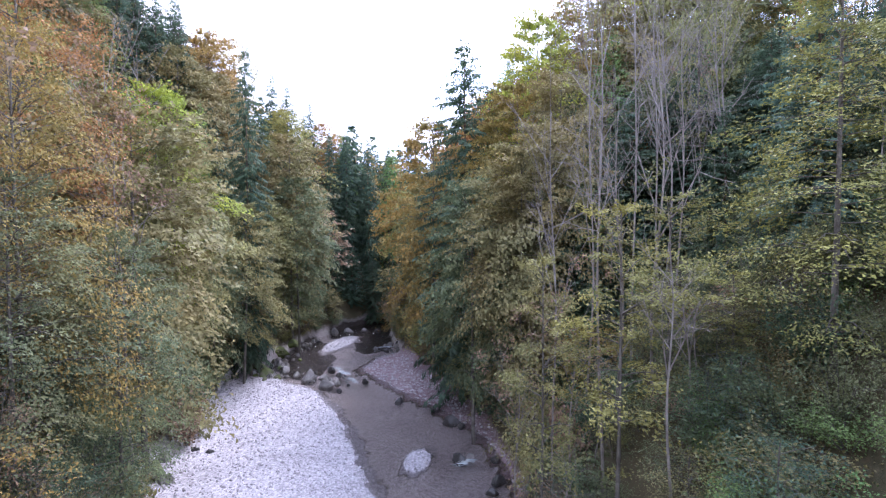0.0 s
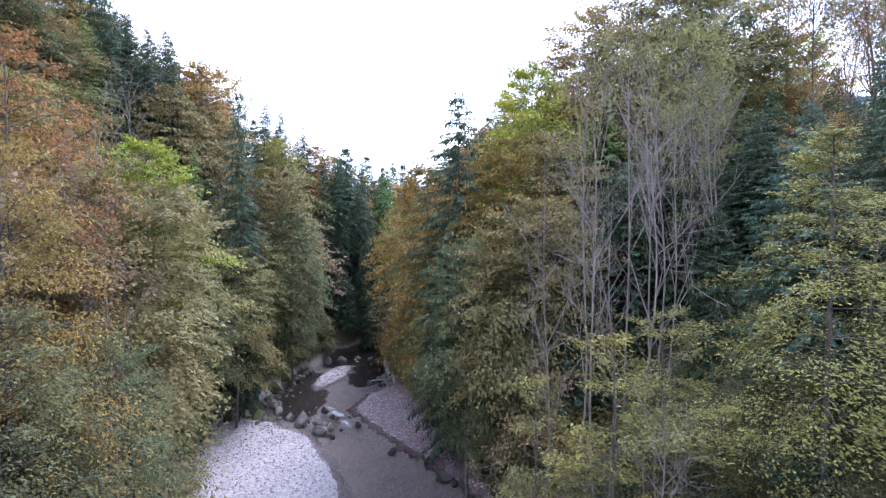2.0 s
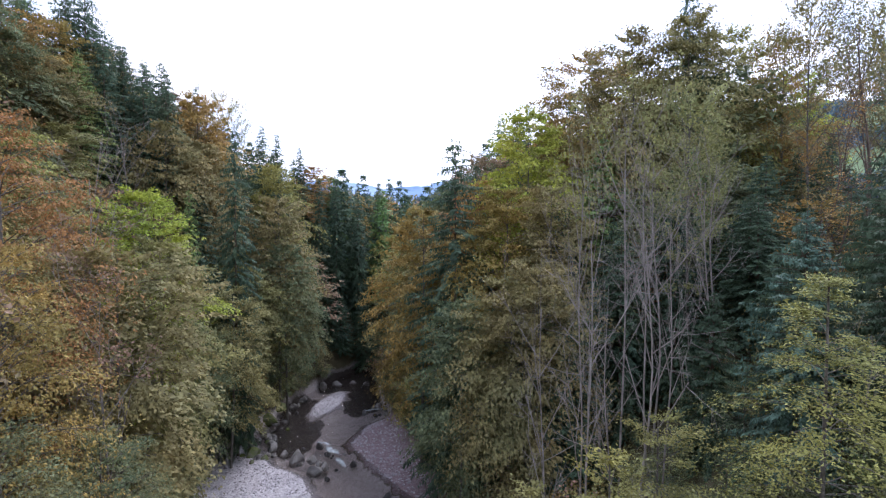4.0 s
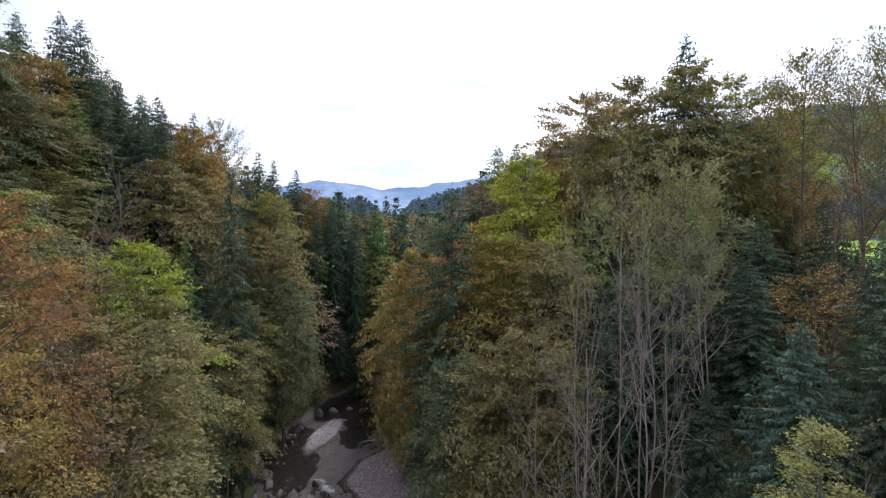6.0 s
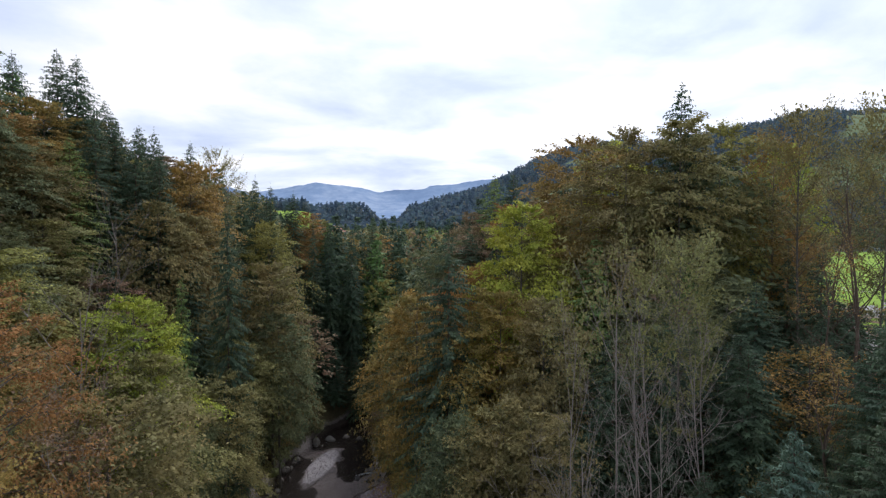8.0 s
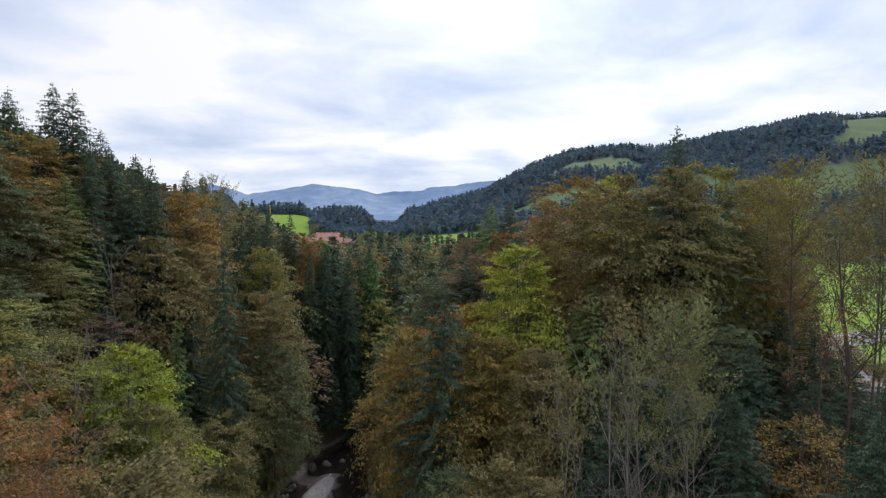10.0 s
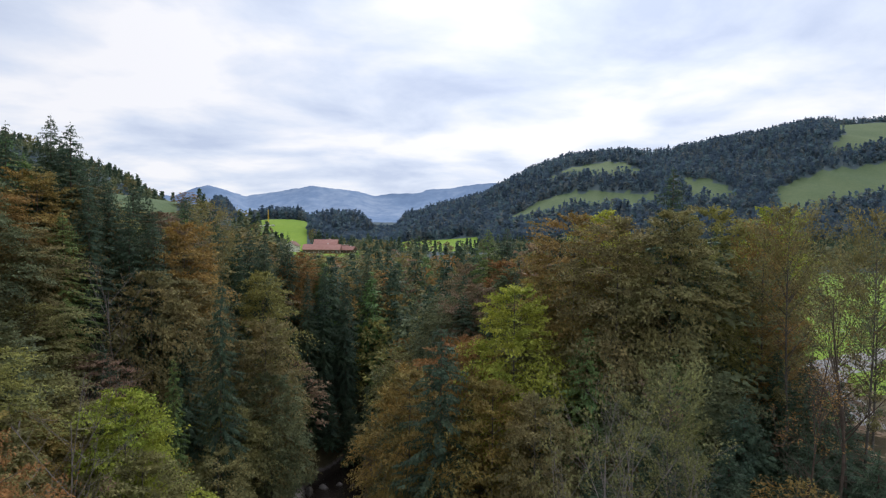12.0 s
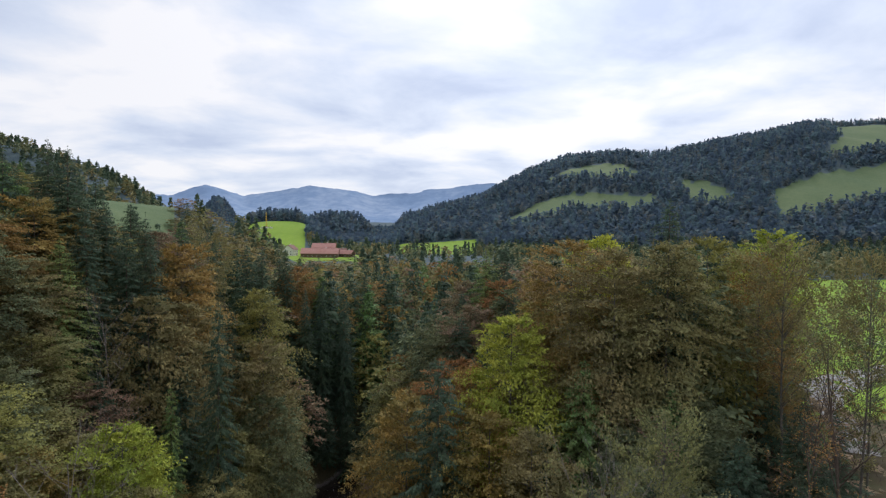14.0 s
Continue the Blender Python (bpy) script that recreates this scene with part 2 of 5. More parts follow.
def gravel_rise(x, y):
    """How far the gravel stands above the bed of the stream."""
    w = 0.10 * wave(x, y, 4.0, 1.0) + 0.05 * wave(x, y, 1.6, 4.0)
    # the broad bar along the left bank
    edge = np.interp(y, [-30, 20, 43.6, 49, 58, 68, 76, 80, 88, 92], [-2, -3, -4.8, -6.8, -9.6, -14, -18.4, -24, -30, -36])
    a = np.clip((edge - x) / 3.0, -1.5, 1.0)
    # the strip along the right bank
    edge_b = np.interp(y, [30, 45, 52, 60, 68, 76, 88, 97, 103], [8, 5.8, 5.0, 2.7, -2.7, -8.1, -15.5, -13.7, -9])
    b = np.clip((x - edge_b) / 2.5, -1.5, 0.9)
    b = np.where(y > 103, -1.5, b)
    c = blob(x, y, -22.6, 110.5, 2.9, 10.0, -9) * 3
    d = blob(x, y, -2.7, 51.3, 1.7, 3.6, -8) * 2.4
    top = np.maximum(np.maximum(a, b), np.maximum(np.clip(c, -1.5, 1), np.clip(d, -1.5, 0.8)))
    return 0.55 * top + w


def ground_z(x, y):
    x, y = np.asarray(x, float), np.asarray(y, float)
    d, side = bank(x, y)
    far = np.hypot(x, y)
    u = x / np.maximum(np.abs(y), 1.0)
    # valley floor beyond the ravine
    floor = np.interp(far, [0, 150, 510, 700, 1000, 1500, 3000, 4800], [30, 30, 39, 37, 42, 62, 110, 200])
    # left: a steep wooded flank, farther on a rounded hill with a meadow
    steep = (1.38 + 0.36 * smooth((y - 55) / 20) * (1 - smooth((y - 105) / 20))) * d
    cap_near = 49 + 0.06 * (d - 36)
    cap_far = np.maximum(floor + 2, 34 + 46 * smooth((-x - 68) / 100) * (1 - smooth((y - 350) / 160)))
    cap = cap_near + (cap_far - cap_near) * smooth((y - 125) / 75)
    left = np.where(steep < cap - 6, steep, cap - 6 * np.exp(-np.clip(steep - cap + 6, 0, 60) / 6))
    rs = 1.3 * d
    right = np.where(rs < floor - 6, rs, floor - 6 * np.exp(-np.clip(rs - floor + 6, 0, 60) / 6))
    z = np.where(side < 0, left, right)
    z = z + 0.9 * wave(x, y, 9.0, 2.0) * smooth(d / 6)
    fade = smooth((y - 240) / 130)
    z = z * (1 - fade) + np.where(side < 0, cap_far, floor) * fade
    bed = water_z(y) - 0.28 + gravel_rise(x, y)
    k = smooth((d + 1.6) / 3.2)
    z = np.where(d < 1.6, bed * (1 - k) + np.maximum(z, bed + 0.2) * k, z)
    # hills
    front = (y > 0)
    hill = np.interp(u, RIGHT_HILL[:, 0], RIGHT_HILL[:, 1])
    rise = smooth((y - 620) / 880) * 0.8 + 0.2 * np.clip((y - 620) / 880, 0, 1)
    z = np.where(front & (y > 600) & (u > -0.09), np.maximum(z, floor + (hill - floor) * rise + 9 * wave(x, y, 170.0, 3.0) * smooth((y - 700) / 300)), z)
    ridge = np.interp(u, LEFT_RIDGE[:, 0], LEFT_RIDGE[:, 1], right=0)
    z = np.where(front & (y > 300), np.maximum(z, ridge * smooth((y - 300) / 300) + 5 * wave(x, y, 90.0, 5.0) * smooth((y - 400) / 100)), z)
    z = np.where(y < 500, z, np.maximum(z, np.where(front, 148 * np.exp(-(((u + 0.394) / 0.052) ** 2)) * np.exp(-(((y - 1550) / 420) ** 2)), 0)))
    z = np.where(y < 500, z, np.maximum(z, np.where(front, 92 * np.exp(-(((u + 0.165) / 0.085) ** 4)) * np.exp(-(((y - 1120) / 190) ** 2)), 0)))
    # the farm's meadow climbs the foot of the hill
    z = np.where(front & (y > 500), np.maximum(z, floor + 42 * smooth((y - 560) / 300) * np.exp(-(((u + 0.275) / 0.085) ** 4)) * (1 - smooth((y - 900) / 300))), z)
    # wooded rise behind the start
    z = np.where(y < -60, np.maximum(z, 30 + 40 * smooth((-y - 60) / 300)), z)
    return z


def height(x, y):
    return float(ground_z(np.array([x]), np.array([y]))[0])


def mesh_object(name, verts, faces, materials=(), indices=None, parent=None, flat=True):
    me = bpy.data.meshes.new(name)
    me.from_pydata(verts, [], faces)
    for m in materials:
        me.materials.append(m)
    if indices is not None:
        me.polygons.foreach_set("material_index", np.asarray(indices, np.int32))
    if not flat:
        me.polygons.foreach_set("use_smooth", np.ones(len(me.polygons), bool))
    me.update()
    ob = new(name, me)
    ob.parent = parent
    return ob


def meadow_mask(x, y):
    """Where grass is kept open."""
    d, side = bank(x, y)
    u = x / np.maximum(np.abs(y), 1.0)
    m = (side > 0) & (x > 58 + 0.1 * np.maximum(y - 60, 0)) & (d > 40) & (y > 94) & (y < 330) & (u > 0.70)
    m |= (y > 400) & (y < 840) & (u > -0.345) & (u < -0.222)
    m |= (y > 440) & (y < 560) & (u < -0.12) & (u > -0.25)
    m |= (y > 640) & (y < 815) & (u > -0.05) & (u < 0.11)
    return m


def inside_of(x, y, corners):
    """Whether points lie inside a closed outline."""
    hit = np.zeros(x.shape, bool)
    for (x0, y0), (x1, y1) in zip(corners, corners[1:] + corners[:1]):
        if y0 != y1:
            hit ^= ((y0 > y) != (y1 > y)) & (x < (x1 - x0) * (y - y0) / (y1 - y0) + x0)
    return hit


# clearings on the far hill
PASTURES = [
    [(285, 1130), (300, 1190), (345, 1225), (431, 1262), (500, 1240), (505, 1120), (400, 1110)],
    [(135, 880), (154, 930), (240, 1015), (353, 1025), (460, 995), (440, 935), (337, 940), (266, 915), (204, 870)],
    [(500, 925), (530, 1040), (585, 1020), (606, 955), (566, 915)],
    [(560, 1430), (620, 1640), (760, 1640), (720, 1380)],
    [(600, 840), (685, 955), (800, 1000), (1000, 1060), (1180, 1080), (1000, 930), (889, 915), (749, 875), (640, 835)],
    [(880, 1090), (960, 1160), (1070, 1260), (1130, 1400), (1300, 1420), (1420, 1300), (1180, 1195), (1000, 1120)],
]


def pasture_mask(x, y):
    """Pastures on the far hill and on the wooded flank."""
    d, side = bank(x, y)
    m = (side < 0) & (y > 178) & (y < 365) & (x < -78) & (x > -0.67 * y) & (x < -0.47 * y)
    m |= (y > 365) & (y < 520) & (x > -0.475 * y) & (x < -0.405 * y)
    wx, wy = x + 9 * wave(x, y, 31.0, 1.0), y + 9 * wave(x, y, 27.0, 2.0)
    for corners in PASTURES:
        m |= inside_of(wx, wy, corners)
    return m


def make_ground():
    view = np.radians(np.concatenate([np.arange(-180, -62, 3.0), np.arange(-62, 62, 0.45), np.arange(62, 180, 3.0)]))
    rings = [3.0]
    while rings[-1] < 4850:
        r = rings[-1]
        rings.append(r + (0.9 if 30 < r < 135 else 0.022 * r + 0.15))
    rings = np.array(rings)
    a, r = np.meshgrid(view, rings)
    x, y = r * np.sin(a), r * np.cos(a)
    z = ground_z(x, y)
    m, n = x.shape
    X, Y = np.append(x.reshape(-1), 0.0), np.append(y.reshape(-1), 0.0)
    verts = np.append(np.stack([x, y, z], -1).reshape(-1, 3), [[0, 0, height(0, 0)]], 0).tolist()
    i, j = np.meshgrid(np.arange(m - 1), np.arange(n), indexing="ij")
    jn = (j + 1) % n
    quads = np.stack([i * n + j, i * n + jn, (i + 1) * n + jn, (i + 1) * n + j], -1).reshape(-1, 4)
    faces = quads.tolist() + [[len(verts) - 1, (k + 1) % n, k] for k in range(n)]
    ob = mesh_object("ground", verts, faces, [GROUND], flat=False)
    d, side = bank(X, Y)
    inside = np.clip(0.75 - d / 2.0, 0, 1)
    edge_a = np.interp(Y, [20, 43.6, 49, 58, 68, 76, 80, 88, 92], [-3, -4.8, -6.8, -9.6, -14, -18.4, -24, -30, -36])
    # ragged outlines
    X1, Y1 = X + 0.7 * wave(X, Y, 2.6, 1.0) + 0.5 * wave(X, Y, 1.1, 2.0), Y + 1.6 * wave(X, Y, 3.4, 3.0)
    pale = np.clip((edge_a - X1) / 1.2 + 0.5, 0, 1)
    pale = np.maximum(pale, np.clip(blob(X1, Y1, -22.6, 110.5, 2.85, 9.8, -9) * 3 + 0.5, 0, 1))
    pale = np.maximum(pale, np.clip(blob(X1, Y1, -2.7, 51.3, 1.6, 3.4, -8) * 2 + 0.5, 0, 1))
    edge_b = np.interp(Y, [30, 45, 52, 60, 68, 76, 88, 97, 103], [8, 5.8, 5.0, 2.7, -2.7, -8.1, -15.5, -13.7, -9])
    dry = np.clip((X1 - edge_b) / 1.0 + 0.5, 0, 1) * (Y < 103)
    strip = dry * np.clip(1.05 - (X1 - edge_b) / np.interp(Y, [45, 70, 90], [2.2, 4.5, 9.0]), 0, 1)
    pale = np.maximum(pale, 0.52 * strip)
    pool = np.clip(blob(X1, Y1, -26.3, 100, 4.4, 16.5, 8) * 3 + 0.6, 0, 1)
    pool = np.maximum(pool, 0.85 * np.clip(blob(X1, Y1, -16.0, 114, 5.0, 9.0, 10) * 3 + 0.5, 0, 1))
    pool = np.maximum(pool, np.clip((Y - 117) / 6, 0, 1))
    # far follows distance alone and carries the painted haze
    covers = {
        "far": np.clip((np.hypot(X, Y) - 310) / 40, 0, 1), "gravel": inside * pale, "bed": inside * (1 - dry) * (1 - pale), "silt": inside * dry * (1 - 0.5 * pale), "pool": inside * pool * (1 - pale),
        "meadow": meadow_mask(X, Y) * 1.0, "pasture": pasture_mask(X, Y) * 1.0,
    }
    for name, values in covers.items():
        at = ob.data.attributes.new(name, "FLOAT", "POINT")
        at.data.foreach_set("value", np.asarray(values, np.float32))
    tagged(ob, "wooded ravine floor and slopes with gravel bars and meadows", "ground", kind="structure")


make_ground()


def make_water():
    m, n, l, p = shader("stream_water")
    geo = n.new("ShaderNodeNewGeometry")
    bm = n.new("ShaderNodeBump")
    bm.inputs["Strength"].default_value, bm.inputs["Distance"].default_value = 1.0, 0.7
    flow = n.new("ShaderNodeMapping")
    flow.inputs["Scale"].default_value = (1.5, 0.7, 1.0)
    l.new(geo.outputs["Position"], flow.inputs[0])
    b = noise_node(n, l, 1.3, 6, flow.outputs[0], 0.75)
    l.new(b.outputs["Fac"], bm.inputs["Height"])
    p.inputs["Base Color"].default_value = (0.085, 0.072, 0.066, 1)
    p.inputs["Roughness"].default_value = 0.5
    p.inputs["Specular IOR Level"].default_value = 0.0
    clear = n.new("ShaderNodeBsdfTransparent")
    clear.inputs[0].default_value = (0.97, 0.94, 0.925, 1)
    murk = n.new("ShaderNodeMixShader")
    murk.inputs[0].default_value = 0.08
    l.new(clear.outputs[0], murk.inputs[1])
    l.new(p.outputs[0], murk.inputs[2])
    gloss = n.new("ShaderNodeBsdfGlossy")
    gloss.inputs["Roughness"].default_value = 0.1
    l.new(bm.outputs[0], gloss.inputs["Normal"])
    fres = n.new("ShaderNodeFresnel")
    fres.inputs["IOR"].default_value = 1.33
    l.new(bm.outputs[0], fres.inputs["Normal"])
    ms = n.new("ShaderNodeMixShader")
    l.new(fres.outputs[0], ms.inputs[0])
    l.new(murk.outputs[0], ms.inputs[1])
    l.new(gloss.outputs[0], ms.inputs[2])
    l.new(ms.outputs[0], n["Material Output"].inputs["Surface"])
    ys = np.concatenate([np.arange(-60, 150, 1.5), np.arange(150, 200, 4)])
    verts, faces = [], []
    for k, yy in enumerate(ys):
        c = np.interp(yy, COURSE[:, 1], COURSE[:, 0])
        w = np.interp(yy, COURSE[:, 1], COURSE[:, 2]) + (6 if yy > 125 else 2.2)
        for q in range(25):
            verts.append((c + w * (q / 12 - 1), yy, float(water_z(yy)) + 0.012 * math.sin(3.1 * q + 1.7 * k)))
        if k:
            faces += [((k - 1) * 25 + q, (k - 1) * 25 + q + 1, k * 25 + q + 1, k * 25 + q) for q in range(24)]
    ob = mesh_object("water", verts, faces, [m], flat=False)
    tagged(ob, "shallow grey-brown mountain stream with ripples", "stream", kind="structure")


make_water()


def make_mountains():
    # the blue haze of distance is painted straight into the rock colour
    m = surface("rock_painted_hazy_blue", [(0.35, (0.17, 0.25, 0.39)), (0.5, (0.22, 0.31, 0.46)), (0.68, (0.34, 0.42, 0.55))], 0.0016, 1.0, 8, 0.2, 0.01, 0.4, 0.0)
    us = np.linspace(-1.6, 1.6, 640)
    crest = np.interp(us, [-1.6, -0.6, -0.475, -0.416, -0.345, -0.2165, -0.15, -0.096, -0.03, 0.108, 0.4, 1.6], [300, 330, 374, 460, 362, 462, 430, 388, 410, 500, 520, 400])
    rows = 34
    verts, faces = [], []
    for i in range(rows):
        k = i / (rows - 1)
        y = 3300 + 1150 * k
        for j, u in enumerate(us):
            top = crest[j]
            fold = noise.fractal(Vector((u * 9, k * 1.2, 3.0)), 1.0, 2.0, 5)
            z = 120 + (top - 120) * (0.35 * k + 0.65 * k ** 2.2) + fold * 62 * k * (1.25 - k) * 1.2
            if k == 1:
                z = top + 15 * noise.fractal(Vector((u * 26, 0, 0)), 0.8, 2.0, 5)
            verts.append((u * y, y, z))
    n = len(us)
    for i in range(rows - 1):
        faces += [(i * n + j, i * n + j + 1, (i + 1) * n + j + 1, (i + 1) * n + j) for j in range(n - 1)]
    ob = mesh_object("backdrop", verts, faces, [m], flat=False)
    tagged(ob, "distant mountain range under cloud, blue haze painted into its rock", "mountains", kind="structure")


make_mountains()


# ---- plants: shapes ----
class Shape:
    """Gathers wood (tubes) and leaves for one plant."""

    def __init__(self, seed):
        self.rng = np.random.default_rng(seed)
        self.v, self.f = [], []
        self.twigs = None
        self.lv, self.lt = [], 0
        self.four = True

    def tube(self, points, r0, r1, sides=5, thin=False):
        pts = np.asarray(points, float)
        vs, fs = (self.v, self.f) if not thin else self.twigs
        base = len(vs)
        k = len(pts)
        for i, p in enumerate(pts):
            d = pts[min(i + 1, k - 1)] - pts[max(i - 1, 0)]
            d = d / (np.linalg.norm(d) + 1e-9)
            a = np.cross(d, (0.31, 0.95, 0.05) if abs(d[2]) > 0.6 else (0, 0, 1.0))
            a /= np.linalg.norm(a) + 1e-9
            b = np.cross(d, a)
            r = r0 + (r1 - r0) * i / (k - 1)
            for s in range(sides):
                w = 2 * math.pi * s / sides
                vs.append(tuple(p + r * (math.cos(w) * a + math.sin(w) * b)))
        for i in range(k - 1):
            for s in range(sides):
                t = (s + 1) % sides
                fs.append((base + i * sides + s, base + i * sides + t, base + (i + 1) * sides + t, base + (i + 1) * sides + s))

    def leaves(self, centre, along, up, length, width):
        """Leaves at rows of centres, along unit ways, facing up: folded kites."""
        along = along / (np.linalg.norm(along, axis=1, keepdims=True) + 1e-9)
        side = np.cross(along, up)
        side /= np.linalg.norm(side, axis=1, keepdims=True) + 1e-9
        nrm = np.cross(side, along)
        L, Wd = np.asarray(length).reshape(-1, 1), np.asarray(width).reshape(-1, 1)
        a = centre - along * L * 0.5
        c = centre + along * L * 0.5 - nrm * L * 0.08
        b = centre + side * Wd * 0.5 + nrm * Wd * 0.15
        d = centre - side * Wd * 0.5 + nrm * Wd * 0.15
        if self.four:
            self.lv.append(np.stack([a, b, c, d], 1).reshape(-1, 4, 3))
        else:
            self.lv.append(np.stack([a + side * Wd * 0.45, c, d], 1).reshape(-1, 3, 3))

    def meshes(self, name, bark):
        wood = bpy.data.meshes.new(name + "_trunk")
        wood.from_pydata(self.v, [], self.f)
        wood.materials.append(bark)
        wood.polygons.foreach_set("use_smooth", np.ones(len(wood.polygons), bool))
        crown = None
        if self.lv:
            lv = np.concatenate(self.lv)
            k = lv.shape[1]
            crown = bpy.data.meshes.new(name + "_crown")
            crown.from_pydata(lv.reshape(-1, 3).tolist(), [], np.arange(len(lv) * k).reshape(-1, k).tolist())
            crown.materials.append(LEAF["olive"])
        twigs = None
        if self.twigs:
            twigs = bpy.data.meshes.new(name + "_branches")
            twigs.from_pydata(self.twigs[0], [], self.twigs[1])
            twigs.materials.append(bark)
        return wood, crown, twigs

    def tufts(self):
        return np.concatenate(self.lv)


def unit(rng, n):
    v = rng.normal(size=(n, 3))
    return v / np.linalg.norm(v, axis=1, keepdims=True)


def broadleaf(seed, tall=26.0, wide=5.0, low=0.08, boughs=110, per=85, size=0.38, peak=0.38, foot=0.62, lobes=0.3, rise=0.35, droop=0.45, fan=0.34, thin=0.3, dome=2.4, soft=0.55, sprays=7, kites=False, trunk=0.26, twigs=1, every=2, gap=0.0, tiers=12, core=0.42):
    """A crown of boughs; every bough is a drooping fan made of small level sprays of leaves."""
    s = Shape(seed)
    s.four = kites
    g = s.rng
    bend = g.normal(size=2) * 0.5
    axis = lambda h: np.array([bend[0] * math.sin(2.2 * h), bend[1] * math.sin(1.7 * h + 0.4), h * tall])
    s.tube([axis(h) for h in np.linspace(0, 0.95, 9)], trunk, 0.035, 7)
    phase = g.uniform(0, 6.28, 6)

    def reach(h, a):
        if h > peak:
            p = (1 - ((h - peak) / (1.0 - peak)) ** dome) ** soft
        else:
            p = foot + (1 - foot) * math.sin(1.57 * h / peak)
        return wide * max(0.06, p) * (1 + lobes * (0.5 * math.sin(2 * a + phase[0] + 5 * h) + 0.35 * math.sin(3 * a + phase[1] - 9 * h) + 0.35 * math.sin(5 * a + phase[2] + 16 * h)))

    C, A, U, L = [], [], [], []
    turn = g.uniform(0, 6.28)
    for k in range(boughs):
        ring = max(1, boughs // tiers)
        h = min(0.995, ((k // ring + 0.5 + g.normal() * 0.16 + 0.4 * math.sin(1.7 * k)) / (boughs / ring)) ** 0.75) if k // ring > 0 else g.uniform(0, 0.06)
        a = turn + 2.4 * k + g.normal() * 0.35
        if g.uniform() < gap:
            continue
        ln = reach(h, a) * g.uniform(0.78, 1.12)
        d = np.array([math.cos(a), math.sin(a), 0.0])
        side = np.array([-d[1], d[0], 0.0])
        lift = rise + 0.9 * max(0.0, h - 0.55) + 0.12 * g.normal()
        sag = droop * (1.1 - 0.8 * h)
        z1 = (low + (1 - low) * 0.985 * h) * tall
        z0 = min(z1 + (sag - lift) * ln * 0.75, 0.94 * tall)
        st = axis(max(0.04, z0 / tall))
        at = lambda q: st + d * ln * q + np.array([0, 0, lift * ln * q - sag * ln * q * q])
        if k % every == 0:
            s.tube([st, at(0.45), at(0.92)], 0.03 + 0.03 * (1 - h), 0.01, 3)
        n = int(per * (0.25 + 0.75 * (ln / wide) ** 1.3))
        m = max(2, int(sprays * (0.35 + 0.65 * ln / wide)))
        for j in range(m):
            q = 1.04 * (core + (1 - core) * (j + g.uniform(0, 1)) / m) ** 0.8
            lat = g.uniform(-1, 1) * fan * ln * (0.25 + 0.95 * min(1.0, q * (1.35 - q) * 2.2))
            c = at(q) + side * lat + np.array([0, 0, -0.30 * abs(lat) + 0.07 * ln * g.normal()])
            if twigs and k % every == 0 and j % 2 == 0:
                s.tube([at(q * 0.8), c], 0.014, 0.006, 3)
            cnt = max(2, int(n / m * g.uniform(0.6, 1.4)))
            rad = 0.2 + 0.09 * ln * g.uniform(0.7, 1.3)
            w = np.clip(g.normal(size=(cnt, 3)), -1.9, 1.9) * np.array([rad, rad, thin * rad + 0.04])
            way = d * 0.8 + side * (0.8 * np.sign(lat))
            slope = lift - 2 * sag * q - 0.12
            w[:, 2] += slope * (w[:, 0] * d[0] + w[:, 1] * d[1])
            face = np.array([0, 0, 1.0]) - slope * d + 0.3 * np.sign(lat) * side
            C.append(c + w)
            A.append(way + np.array([0, 0, slope - 0.1]) + g.normal(size=(cnt, 3)) * 0.55)
            U.append(face + g.normal(size=(cnt, 3)) * 0.36)
            L.append(size * g.uniform(0.6, 1.35, cnt))
    L = np.concatenate(L)
    s.leaves(np.concatenate(C), np.concatenate(A), np.concatenate(U), L, L * g.uniform(0.55, 0.85, len(L)))
    return s


